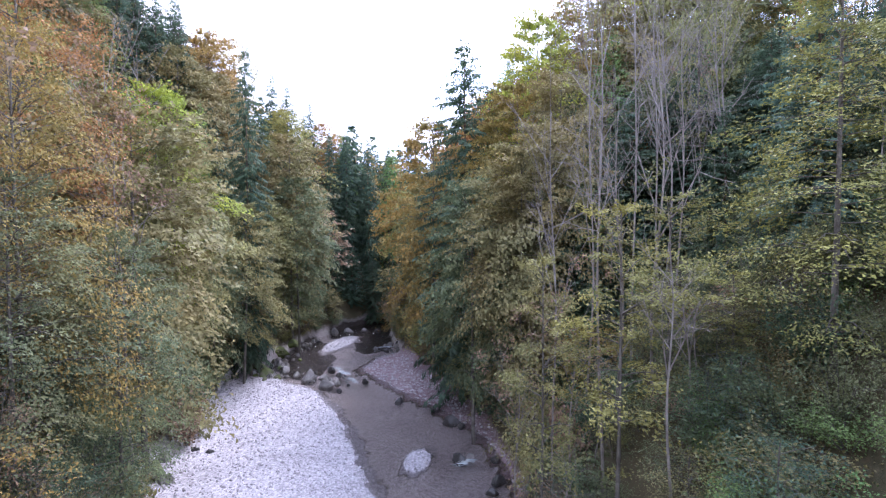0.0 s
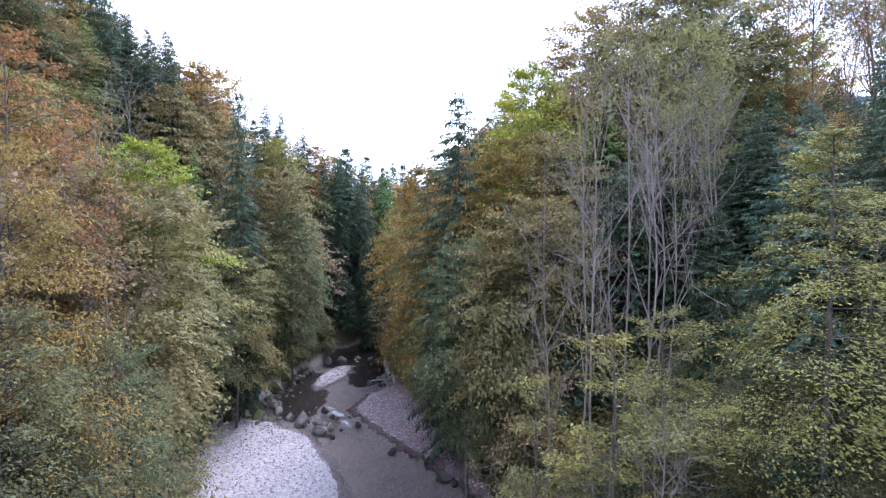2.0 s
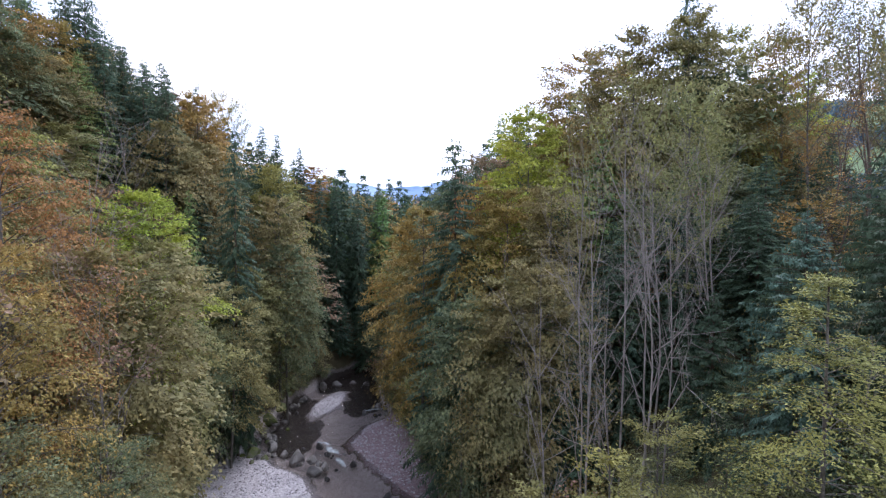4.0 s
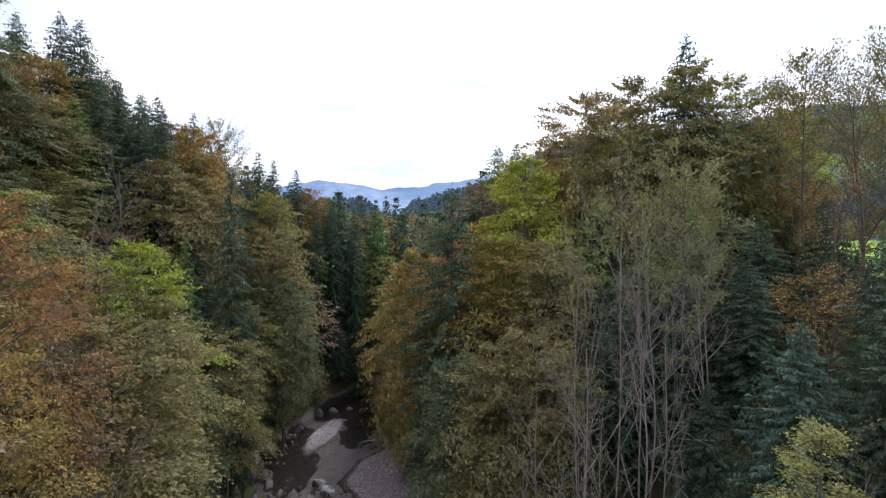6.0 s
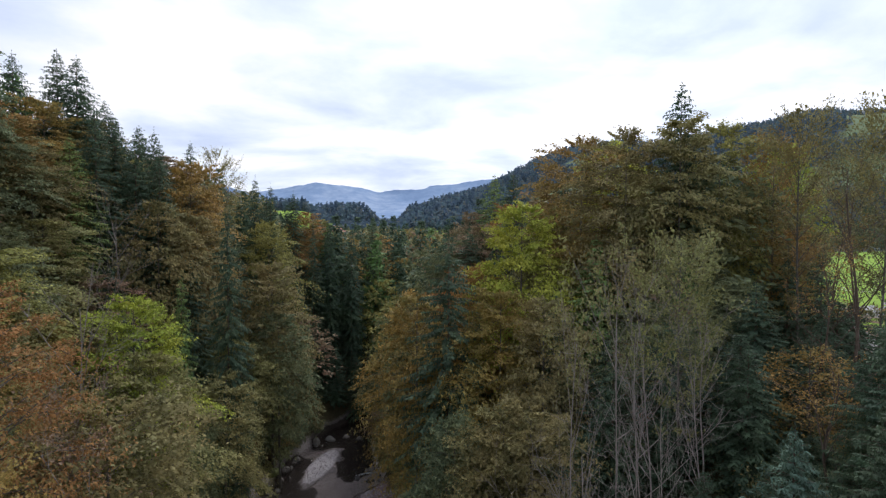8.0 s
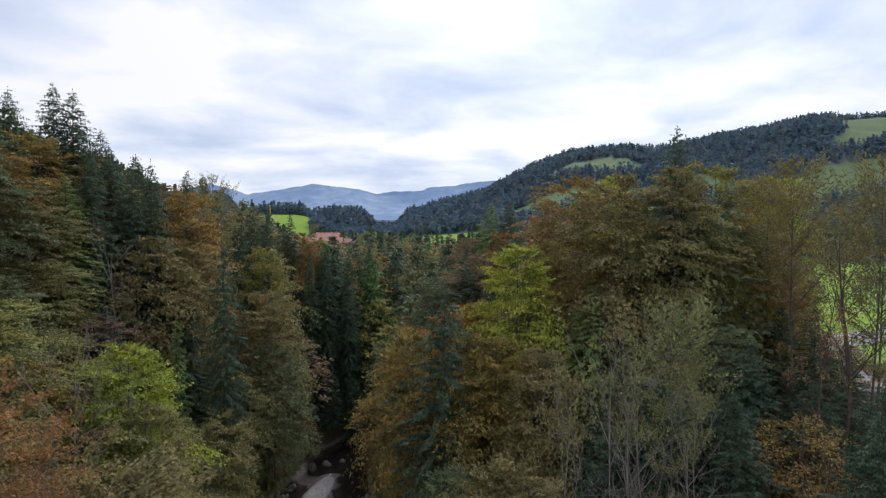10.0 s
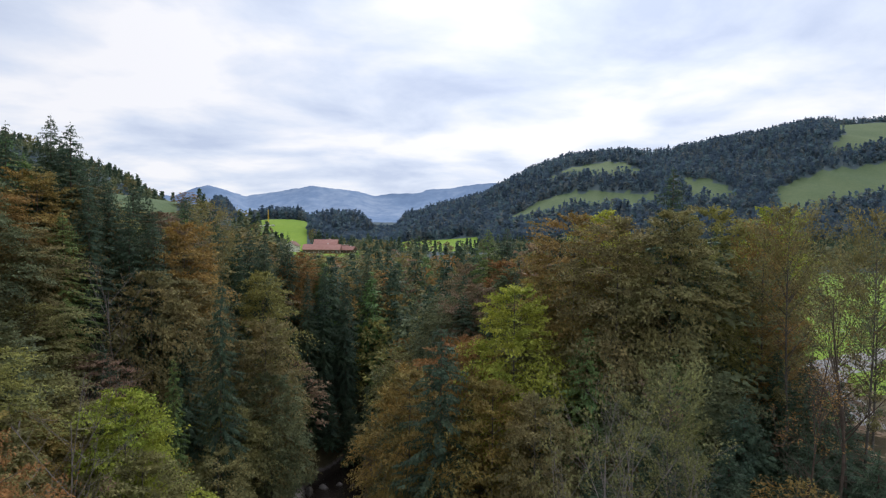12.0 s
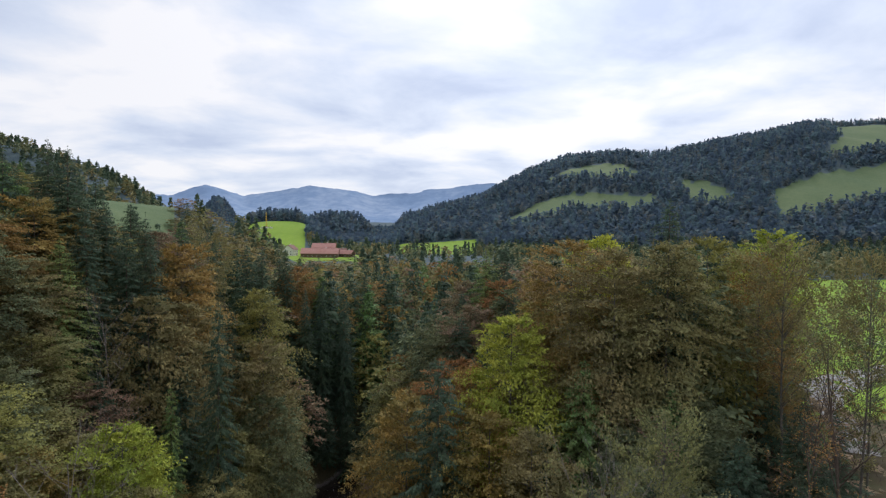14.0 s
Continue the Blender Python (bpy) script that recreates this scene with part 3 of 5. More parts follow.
def conifer(seed, tall=30.0, wide=3.6, low=0.06, step=0.62, arms=7, droop=0.35, size=0.8, kites=False, gap=0.0, spray=0.45, power=0.72):
    """Whorls of drooping boughs, each hung with sprays of needles, round a straight stem."""
    s = Shape(seed)
    s.four = kites
    g = s.rng
    s.tube([(0, 0, 0), (0.05, 0.02, tall * 0.5), (0, 0, tall * 0.995)], 0.30, 0.02, 6)
    z = low * tall
    C, A, U, L, Wd = [], [], [], [], []
    while z < tall * 0.985:
        h = z / tall
        top = (1 - h)
        ln0 = wide * (0.82 + 0.18 * top) * min(1.0, top / 0.42) ** power * (0.72 + 0.28 * min(1, (h - low) / 0.12 + 0.3)) + 0.12
        count = max(3, int(round(arms * (0.55 + 0.5 * top))))
        turn = g.uniform(0, 6.28)
        for k in range(count):
            if g.uniform() < gap:
                continue
            a = turn + 6.283 * k / count + g.normal() * 0.22
            ln = ln0 * g.uniform(0.62, 1.16)
            rise = 0.55 * (h - 0.45) + g.normal() * 0.09
            d = np.array([math.cos(a), math.sin(a), 0])
            zz = z + g.uniform(-1.1, 1.1) * step
            if ln > 0.8 and k % 3 == 0:
                s.tube([(0, 0, zz), tuple(d * ln * 0.85 + np.array([0, 0, zz + rise * ln - droop * ln * 0.4]))], 0.03, 0.01, 3)
            m = max(2, int(ln / spray))
            for i in range(m):
                q = ((i + 0.6 + g.uniform(-0.3, 0.3)) / m) ** 0.6
                p = d * ln * q + np.array([0, 0, zz + rise * ln * q - droop * ln * q * q + 0.12 * ln * q ** 4])
                w0 = size * (0.6 + 0.5 * top ** 0.5)
                for sgn in ((-1, 1, 2) if i < m - 1 else (0, 2)):
                    sd = np.array([-d[1], d[0], 0]) * (sgn if sgn < 2 else g.uniform(-0.5, 0.5))
                    w = w0 * g.uniform(0.7, 1.25)
                    if sgn == 2:
                        C.append(p + sd * size * 0.5 + np.array([0, 0, -0.36 * w]))
                        A.append(np.array([0, 0, -1.0]) + 0.25 * d + g.normal(size=3) * 0.2)
                        U.append(d + g.normal(size=3) * 0.5)
                    else:
                        C.append(p + sd * size * 0.28 * (1.15 - 0.4 * q) + np.array([0, 0, -0.06]))
                        A.append(d * 0.75 + sd * 0.75 + np.array([0, 0, -0.22 - 0.3 * top + rise * 0.4]) + g.normal(size=3) * 0.2)
                        U.append(np.array([0, 0, 0.9]) + 0.8 * d + g.normal(size=3) * 0.4)
                    L.append(w)
                    Wd.append(w * g.uniform(0.32, 0.52))
        z += step * (0.55 + 0.6 * top) * g.uniform(0.85, 1.15)
    n = 5
    C += [np.array([0, 0, tall * (0.97 + 0.012 * i)]) for i in range(n)]
    A += [np.array([g.normal() * 0.5, g.normal() * 0.5, 1.2]) for i in range(n)]
    U += [unit(g, 1)[0] for i in range(n)]
    L += [0.55] * n
    Wd += [0.2] * n
    s.leaves(np.array(C), np.array(A), np.array(U), np.array(L), np.array(Wd))
    return s


def bare(seed, tall=24.0, wide=3.2, fork=0.35, limbs=12, depth=(6, 4, 2), leaves=0, size=0.22, thick=0.2, lean=0.6):
    """A leafless, steeply branching tree; a few leaves may cling to its tips."""
    s = Shape(seed)
    s.twigs = ([], [])
    g = s.rng
    b = g.normal(size=2) * lean
    axis = lambda h: np.array([b[0] * math.sin(2.4 * h) + 0.25 * math.sin(9 * h + seed), b[1] * h * h + 0.2 * math.cos(8 * h), h * tall])
    s.tube([axis(h) for h in np.linspace(0, 0.93, 12)], thick, 0.03, 6)
    tips = []

    def grow(p, d, ln, r, level):
        d = d / np.linalg.norm(d)
        kink = g.normal(size=3) * 0.34
        q = p + d * ln * 0.5 + kink * ln * 0.35
        e = q + (d + kink * 0.7 + np.array([0, 0, 0.12])) * ln * 0.5
        s.tube([p, q, e], r, r * 0.5, 4 if level == 0 else 3, thin=True)
        if level >= len(depth):
            tips.append(e)
            return
        for k in range(depth[level]):
            t = g.uniform(0.3, 1.0)
            st = p + (q - p) * t * 2 if t < 0.5 else q + (e - q) * (t - 0.5) * 2
            nd = d + g.normal(size=3) * 0.68 + np.array([0, 0, 0.2])
            grow(st, nd, ln * g.uniform(0.42, 0.62), max(0.009, r * 0.5), level + 1)

    for k in range(limbs):
        h = fork + (0.9 - fork) * (k + g.uniform(0, 1)) / limbs
        a = k * 2.4 + g.normal() * 0.5
        st = axis(h)
        out = np.array([math.cos(a), math.sin(a), g.uniform(0.9, 2.2)])
        grow(st, out, min(wide * g.uniform(1.0, 1.6), (1.02 - h) * tall * 1.0 + 1.2), 0.062 * (1.3 - h), 0)
    if leaves:
        high = sorted(tips, key=lambda q: -q[2])[: max(20, int(len(tips) * 0.6))][::3]
        pick = g.integers(0, len(high), leaves)
        c = np.array(high)[pick] + g.normal(size=(leaves, 3)) * 0.34
        ln = size * g.uniform(0.6, 1.3, leaves)
        s.leaves(c, g.normal(size=(leaves, 3)), np.array([0, 0, 1.0]) + g.normal(size=(leaves, 3)) * 0.7, ln, ln * 0.65)
    return s


def shrub(seed, tall=4.0, wide=2.4, stems=9, per=60, size=0.2):
    s = Shape(seed)
    g = s.rng
    for k in range(stems):
        a, r = g.uniform(0, 6.28), wide * g.uniform(0.3, 1.0)
        tip = np.array([r * math.cos(a), r * math.sin(a), tall * g.uniform(0.5, 1.0)])
        s.tube([(0.15 * math.cos(a), 0.15 * math.sin(a), 0), tip * 0.5 + np.array([0, 0, 0.4]), tip], 0.035, 0.01, 3)
        for j in range(per // 8):
            c = tip * g.uniform(0.35, 1.05) + g.normal(size=3) * 0.25
            n = 8
            ln = size * g.uniform(0.6, 1.4, n)
            s.leaves(c + g.normal(size=(n, 3)) * 0.30, g.normal(size=(n, 3)), np.array([0, 0, 1.0]) + g.normal(size=(n, 3)) * 0.6, ln, ln * 0.6)
    return s


# each kind: tall, wide and its built meshes
KINDS = {}


def kind(name, word, bark, made, tall, wide):
    KINDS.setdefault(name, []).append((word, *made.meshes(name, bark), tall, wide))


for k in range(3):
    kind("beech_near", "beech_tree", BARK, broadleaf(100 + k, 24, 5.6, 0.12, 110, 340, 0.2, peak=0.42, foot=0.5, lobes=0.45, every=1, sprays=10, thin=0.1, droop=0.55), 24, 5.6)
for k in range(5):
    kind("beech_mid", "beech_tree", BARK, broadleaf(110 + k, 26, 6.2, 0.22, 92, 300, 0.36, peak=0.38, foot=0.6, dome=2.0 + 0.25 * k, lobes=0.34 + 0.05 * k, sprays=8, thin=0.1, fan=0.36, every=2, droop=0.55), 26, 6.2)
for k in range(5):
    kind("beech", "beech_tree", BARK, broadleaf(115 + k, 26, 6.2, 0.24, 92, 190, 0.46, peak=0.38, foot=0.55, dome=2.0 + 0.25 * k, lobes=0.34 + 0.05 * k, sprays=8, thin=0.1, fan=0.36, droop=0.55), 26, 6.2)
for k in range(2):
    kind("ash_near", "ash_tree", BARK, broadleaf(130 + k, 26, 4.2, 0.10, 80, 420, 0.16, peak=0.25, dome=1.3, soft=0.8, lobes=0.45, sprays=10, trunk=0.15, every=1, gap=0.03, fan=0.45, droop=0.6, thin=0.35), 26, 4.2)
for k in range(2):
    kind("sapling_near", "ash_tree", BARK, broadleaf(135 + k, 20, 2.6, 0.2, 44, 230, 0.19, peak=0.5, lobes=0.6, sprays=4, trunk=0.12, every=1, gap=0.3, fan=0.45, rise=0.5, thin=0.3), 20, 2.6)
for k in range(3):
    kind("ash", "ash_tree", BARK, broadleaf(140 + k, 26, 4.6, 0.30, 74, 190, 0.30, peak=0.6, foot=0.3, dome=2.6, lobes=0.5, rise=0.95, droop=0.35, sprays=7, trunk=0.2, every=1, gap=0.18, thin=0.3, core=0.45, tiers=12), 26, 4.6)
for k in range(3):
    kind("spruce", "spruce_tree", DARK_BARK, conifer(150 + k, 30, 4.2, 0.04, 0.66, 10, 0.34, 0.75, spray=0.44, power=0.66), 30, 4.2)
for k in range(3):
    kind("spruce_tall", "spruce_tree", DARK_BARK, conifer(250 + k, 42, 5.6, 0.03, 0.74, 11, 0.36, 0.74, spray=0.44, power=0.68), 42, 5.6)
for k in range(2):
    kind("spruce_thin", "spruce_tree", DARK_BARK, conifer(160 + k, 42, 5.6, 0.06, 0.8, 10, 0.40, 0.72, gap=0.03, spray=0.34, power=0.56), 42, 5.6)
kind("spruce_near", "spruce_tree", DARK_BARK, conifer(180, 16, 3.4, 0.03, 0.36, 11, 0.2, 0.45, spray=0.24, power=0.8), 16, 3.4)
for k in range(3):
    kind("bare_near", "bare_tree", TWIG, bare(190 + k, 24, 3.2, 0.40, 11, (4, 3, 1), 0, thick=0.12), 24, 3.2)
for k in range(2):
    kind("bare_leafy", "bare_tree", TWIG, bare(200 + k, 24, 3.2, 0.5, 9, (4, 3), 560, 0.24, thick=0.12), 24, 3.2)
for k in range(2):
    kind("bare_mid", "bare_tree", TWIG, bare(210 + k, 24, 3.6, 0.25, 16, (6, 4), 700, 0.4, 0.18), 24, 3.6)
for k in range(2):
    kind("bare_brown", "bare_tree", DARK_BARK, bare(235 + k, 24, 3.2, 0.35, 11, (5, 3, 2), 900, 0.2, thick=0.17), 24, 3.2)
for k in range(2):
    kind("shrub_near", "shrub", BARK, shrub(225 + k, 4.0, 2.4, 18, 150, 0.15), 4, 2.4)
for k in range(3):
    kind("shrub", "shrub", BARK, shrub(220 + k, 4.0, 2.4, 12, 64, 0.28), 4, 2.4)
for k in range(3):
    kind("small_tree", "beech_tree", BARK, broadleaf(260 + k, 10, 3, 0.08, 56, 80, 0.27, trunk=0.1), 10, 3)
for k in range(4):
    kind("understorey", "beech_tree", BARK, broadleaf(270 + k, 10, 3.4, 0.02, 46, 100, 0.3, peak=0.3, lobes=0.45, trunk=0.09, twigs=0), 10, 3.4)
for k in range(2):
    kind("thicket_near", "beech_tree", BARK, broadleaf(290 + k, 10, 3.4, 0.0, 60, 110, 0.16, peak=0.3, lobes=0.5, trunk=0.08, gap=0.1), 10, 3.4)
FAR_BROAD = [broadleaf(120 + k, 26, 6, 0.2, 64, 28, 1.0, sprays=4, twigs=0).tufts() for k in range(3)]
LIGHT_BROAD = [broadleaf(125 + k, 26, 6, 0.2, 44, 15, 1.55, sprays=3, twigs=0).tufts() for k in range(3)]
FAR_SPRUCE = [conifer(170 + k, 30, 3.9, 0.12, 1.15, 7, 0.32, 1.5, spray=0.85, power=0.75).tufts() for k in range(2)]

WORDS = {
    "olive": "olive-green autumn foliage", "green": "dull green foliage", "yellow_green": "yellow-green autumn foliage", "lime": "bright lime-green foliage",
    "yellow": "bright yellow autumn foliage", "ochre": "ochre-brown autumn foliage", "rust": "rust-orange autumn foliage", "brown": "withered brown foliage",
    "pale": "pale thinning yellow-green foliage", "dark": "dark green drooping boughs", "blue": "blue-green needles", "larch": "light green needles",
}
PLANTED = []
pick = random.Random(7)


def plant(name, x, y, top=None, wide=None, tone="olive", tall=None, place="on the ravine slope", turn=None):
    """One tree on the ground at x, y: by the height of its tip above the stream, or by its own height."""
    z = height(x, y) - 0.15
    tall = tall if tall else max(3.0, top - z)
    if name == "spruce" and tall > 26:
        name = "spruce_tall"
    if name in ("beech", "ash", "beech_near", "ash_near") and tall < 14:
        name = "small_tree"
    if name == "beech":
        wide = max(wide or 0, 0.175 * tall)
        name = "beech_mid" if y < 84 else name
    made = KINDS[name]
    word, wood, crown, twigs, t0, w0 = made[pick.randrange(len(made))]
    if word == "beech_tree":
        word = {"yellow_green": "maple_tree", "lime": "maple_tree", "yellow": "maple_tree", "green": "alder_tree", "olive": "alder_tree"}.get(tone, word)
    wide = wide if wide else w0 * tall / t0
    root = new(word)
    root.empty_display_size = 0.5
    root.matrix_basis = Matrix.LocRotScale((x, y, z), Euler((0, 0, pick.uniform(0, 6.28) if turn is None else turn)), (wide / w0, wide / w0, tall / t0))
    trunk = new("trunk", wood)
    trunk.parent = root
    if twigs:
        new("twig_crown", twigs).parent = root
    if crown:
        c = new("foliage" if twigs else "crown", crown)
        c.parent = root
        c.material_slots[0].link = "OBJECT"
        c.material_slots[0].material = LEAF[tone]
    species = word.split("_")[0]
    words = WORDS[tone] if crown else "bare grey twigs"
    if word != "spruce_tree" and tone in ("dark", "larch", "blue"):
        words = {"dark": "dark green leaves", "larch": "fresh green leaves", "blue": "bluish green leaves"}[tone]
    size = "tall" if tall > 22 else "small" if tall < 9 else "medium-sized"
    tagged(root, f"{size} {species} {'bush' if word == 'shrub' else 'tree'} with {words} {place}", "shrub" if word == "shrub" else "tree", group="ravine " + ("shrubs" if word == "shrub" else "trees"))
    PLANTED.append((x, y, wide))
    return root


BACKGROUND = {}


def plant_far(pointed, x, y, tall, wide, tone, light=False):
    """A tree of the woods behind, joined into the mesh of its colour."""
    made = FAR_SPRUCE if pointed else LIGHT_BROAD if light else FAR_BROAD
    lv = made[pick.randrange(len(made))]
    t0, w0 = (30, 3.9) if pointed else (26, 6)
    a = pick.uniform(0, 6.28)
    c, s = math.cos(a) * wide / w0, math.sin(a) * wide / w0
    p = np.stack([lv[..., 0] * c - lv[..., 1] * s + x, lv[..., 0] * s + lv[..., 1] * c + y, lv[..., 2] * tall / t0 + height(x, y) - 0.3], -1)
    BACKGROUND.setdefault(tone, []).append(p)


def join_far():
    for tone, parts in BACKGROUND.items():
        lv = np.concatenate(parts)
        me = bpy.data.meshes.new("woodland")
        me.from_pydata(lv.reshape(-1, 3).tolist(), [], np.arange(len(lv) * 3).reshape(-1, 3).tolist())
        me.materials.append(LEAF[tone])
        tagged(new("woodland", me), f"dense woodland crowns with {WORDS[tone]}", "woods", kind="stuff")


# ---- trees one by one: the left flank ----
plant("beech_near", -24.8, 31, 36.6, 5.2, "ochre")
plant("beech_near", -22.5, 26, 27, 4.6, "green")
plant("beech_near", -21.5, 33, 24, 3.8, "green")
plant("beech_near", -32, 39, 46.2, 6.2, "rust")
plant("bare_near", -35.1, 52, 43.8, 4.4)
plant("beech", -35.6, 64, 42, 5.0, "lime")
plant("beech", -27.2, 46, 35.4, 7.6, "olive")
plant("beech", -31.6, 60, 36, 5.4, "olive")
plant("beech", -31.2, 78.5, 28, 5.4, "olive")
plant("beech", -33.5, 74, 25, 4.4, "green")
plant("bare_leafy", -29.4, 44, 34.4, 4.0, "brown")
plant("spruce", -54.5, 80.5, 63, 5.6, "larch")
plant("spruce", -64.6, 92.5, 80.2, 5.4, "dark")
plant("spruce", -64.1, 99, 74.2, 5.0, "dark")
plant("spruce", -65, 106, 74.9, 4.8, "dark")
plant("spruce", -67.1, 86, 77.4, 5.4, "dark")
plant("spruce", -59.3, 108, 70, 5.0, "dark")
plant("beech", -45.6, 103, 62.8, 6.4, "rust")
plant("spruce", -51.7, 114, 67.9, 4.8, "dark")
plant("ash", -47.9, 118, 67.8, 4.2, "olive")
plant("bare_near", -47.1, 81, 53.6, 4.2)
plant("beech", -60.7, 80, 60, 6.2, "ochre")
plant("spruce_thin", -31.8, 83, 52.9, 4.2, "dark")
plant("beech", -37.5, 121, 52.2, 5.8, "yellow_green")
plant("spruce", -42.1, 127, 61.8, 4.6, "dark")
plant("spruce", -39.3, 130, 60.3, 4.4, "dark")
plant("spruce", -38.6, 149, 60, 4.1, "dark")
plant("beech", -31.5, 105, 43.3, 6.0, "olive")
plant("beech", -28.5, 100, 33.8, 4.6, "green")
plant("beech", -33.1, 92, 30.5, 4.6, "olive")
plant("spruce", -40.1, 88, 44.6, 5.0, "dark")
plant("spruce_thin", -35.8, 76, 42.4, 2.6, "larch")
plant("spruce", -30.5, 138, 49.9, 3.4, "dark")
plant("spruce", -27, 143, 51.2, 3.7, "dark")
plant("spruce", -21.4, 146, 49.5, 4.1, "dark")
plant("spruce", -18.3, 172, 51.2, 3.9, "dark")

plant("spruce", -53.5, 85, 68, 5.0, "dark")
plant("spruce", -58, 97, 70, 5.2, "dark")
plant("spruce", -50.5, 97, 67.4, 5.0, "dark")
plant("spruce", -54.5, 92, 68.5, 5.0, "dark")
plant("spruce", -50, 90, 65, 5.0, "dark")
plant("spruce", -47, 92, 64, 4.4, "dark")
plant("beech", -45, 88, 55, 4.8, "olive")
plant("beech", -42.5, 95, 53, 4.8, "olive")
plant("bare_leafy", -24, 40, 31, 4.0, "brown")
plant("spruce", -46, 148, 58, 4.4, "dark")
plant("spruce", -41.5, 153, 56.5, 4.4, "dark")
plant("beech", -36, 152, 55.5, 5.0, "rust")
plant("beech", -33, 158, 53, 5.4, "olive")

# ---- the right bank ----
plant("ash_near", 17.3, 22.6, 35.2, 4.6, "yellow_green")
plant("sapling_near", 5.6, 29.4, 22.2, 2.3, "olive")
plant("sapling_near", 9.3, 27.2, 25, 3.0, "yellow_green")
plant("sapling_near", 13.2, 30, 25.5, 2.8, "yellow_green")
plant("sapling_near", 14.8, 27.0, 21, 2.4, "yellow_green")
plant("bare_leafy", 13.4, 26, 20.5, 2.4, "pale")
plant("bare_leafy", 7.4, 31.5, 18.5, 2.4, "brown")
plant("bare_leafy", 4.4, 33.5, 15, 2.2, "brown")
plant("bare_leafy", 11, 24.5, 23, 2.4, "pale")
plant("bare_near", 9.7, 31, 37.9, 2.8)
plant("bare_near", 13.6, 33, 37.7, 2.9)
plant("bare_leafy", 11.5, 40, 43, 2.8, "pale")
plant("bare_near", 19.1, 43, 44.2, 3.2)
plant("bare_leafy", 22.9, 42, 43.3, 2.9, "pale")
plant("bare_leafy", 15.4, 41, 46.8, 3.0, "pale")
plant("ash", 23.8, 46, 49.3, 3.6, "pale")
plant("beech", 24.4, 82, 64.6, 7.4, "ochre")
plant("beech", 27.4, 71, 63.8, 7.0, "olive")
plant("spruce", 46, 64, 46, 3.4, "dark")
plant("beech", 50, 69, 50, 4.2, "ochre")
plant("spruce", 44, 56, 47, 3.2, "dark")
plant("beech", 33.4, 67, 65.2, 6.6, "olive")
plant("beech", 42.2, 74, 65.4, 5.6, "yellow_green")
plant("beech", 62, 91, 58, 5.2, "green")
plant("beech", 56.5, 83, 56, 5.0, "olive")
plant("beech", 76, 108, 60, 5.4, "olive")
plant("spruce", 35.8, 72, 70, 6.4, "dark")
plant("beech", 13.9, 74, 54.3, 4.6, "lime")
plant("beech", 9.6, 66, 42.7, 4.8, "ochre")
plant("beech", 14.1, 60, 41.9, 4.5, "olive")
plant("beech", -1.6, 79, 40.8, 4.8, "ochre")
plant("spruce_thin", 3.0, 69, 48.6, 7.0, "dark")
plant("beech", 8.4, 79, 45.1, 3.8, "rust")
plant("beech", 3.4, 56, 29.5, 3.6, "green")
plant("beech", 7.2, 51, 32.2, 3.6, "olive")
plant("beech", 9.8, 48, 33.8, 3.8, "olive")
plant("ash", 45.9, 61, 65.0, 4.4, "olive")
plant("ash", 47.5, 53, 64.1, 3.6, "olive")
plant("bare_brown", 39.3, 46, 56.9, 3.6, "olive")
plant("bare_brown", 35, 46, 47, 3.0, "rust")
plant("bare_brown", 30, 37, 40, 2.8, "rust")
plant("bare_brown", 43.5, 52, 52, 3.0, "rust")
plant("ash", 33.4, 43, 39.7, 3.4, "ochre")
plant("spruce", 41, 50, 42.5, 3.6, "dark")
plant("spruce", 46.5, 54, 41.5, 3.6, "dark")
plant("spruce", 37, 47, 41, 3.4, "dark")
plant("spruce", 43.5, 46.5, 39, 3.4, "dark")
plant("spruce", 31, 40, 33, 3.2, "dark")
plant("spruce_near", 22, 30, 37.6, 3.5, "blue")
plant("spruce", 30, 48, 39.5, 3.9, "dark")
plant("beech", 4.6, 110, 47.6, 6.2, "green")
plant("beech", 32.7, 90, 65.4, 5.2, "yellow")
plant("beech", 68, 96, 67, 5.8, "lime")
plant("ash", 46.5, 68, 63.0, 4.8, "ochre")
plant("ash", 55, 60, 60.5, 3.8, "green")
plant("bare_brown", 41.5, 47.5, 55, 3.4, "green")


plant("beech", -6.5, 119, 30, 4.8, "green")
plant("beech", -5.5, 106, 24, 4.4, "olive")
plant("beech", -3.5, 97, 27, 4.6, "green")
plant("beech", -31.5, 121, 27, 4.4, "olive")
plant("bare_leafy", 17.6, 40, 44, 2.8, "pale")
for x, y, top in ((7.6, 34, 33), (16.6, 36, 38.5), (21.2, 39, 41.5), (11.8, 34, 32)):
    plant("bare_near", x, y, top, 2.3)

# dark young spruces where the stream turns away, and behind the bare grove
plant("spruce", -24.5, 136, tall=15, wide=3.6, tone="dark")
plant("spruce", -28, 133, tall=18, wide=4.0, tone="dark")
plant("spruce", -19.5, 140, tall=17, wide=4.0, tone="dark")
plant("spruce", -13, 137.5, tall=13, wide=3.4, tone="dark")
plant("spruce", -15.5, 147, tall=19, wide=4.2, tone="dark")
plant("spruce", -9, 132, tall=15, wide=3.8, tone="dark")
plant("spruce", -23, 150, tall=24, wide=4.6, tone="dark")
plant("spruce", -31, 145, tall=22, wide=4.4, tone="dark")
plant("spruce", 13, 47.5, tall=19, wide=4.0, tone="dark")
plant("spruce", 18.5, 50, tall=20, wide=4.2, tone="dark")
plant("spruce", 24.5, 51, tall=17, wide=4.0, tone="dark")
plant("spruce", 27.5, 43, tall=13, wide=3.6, tone="dark")
plant("spruce", 22.5, 47, tall=12, wide=3.4, tone="dark")
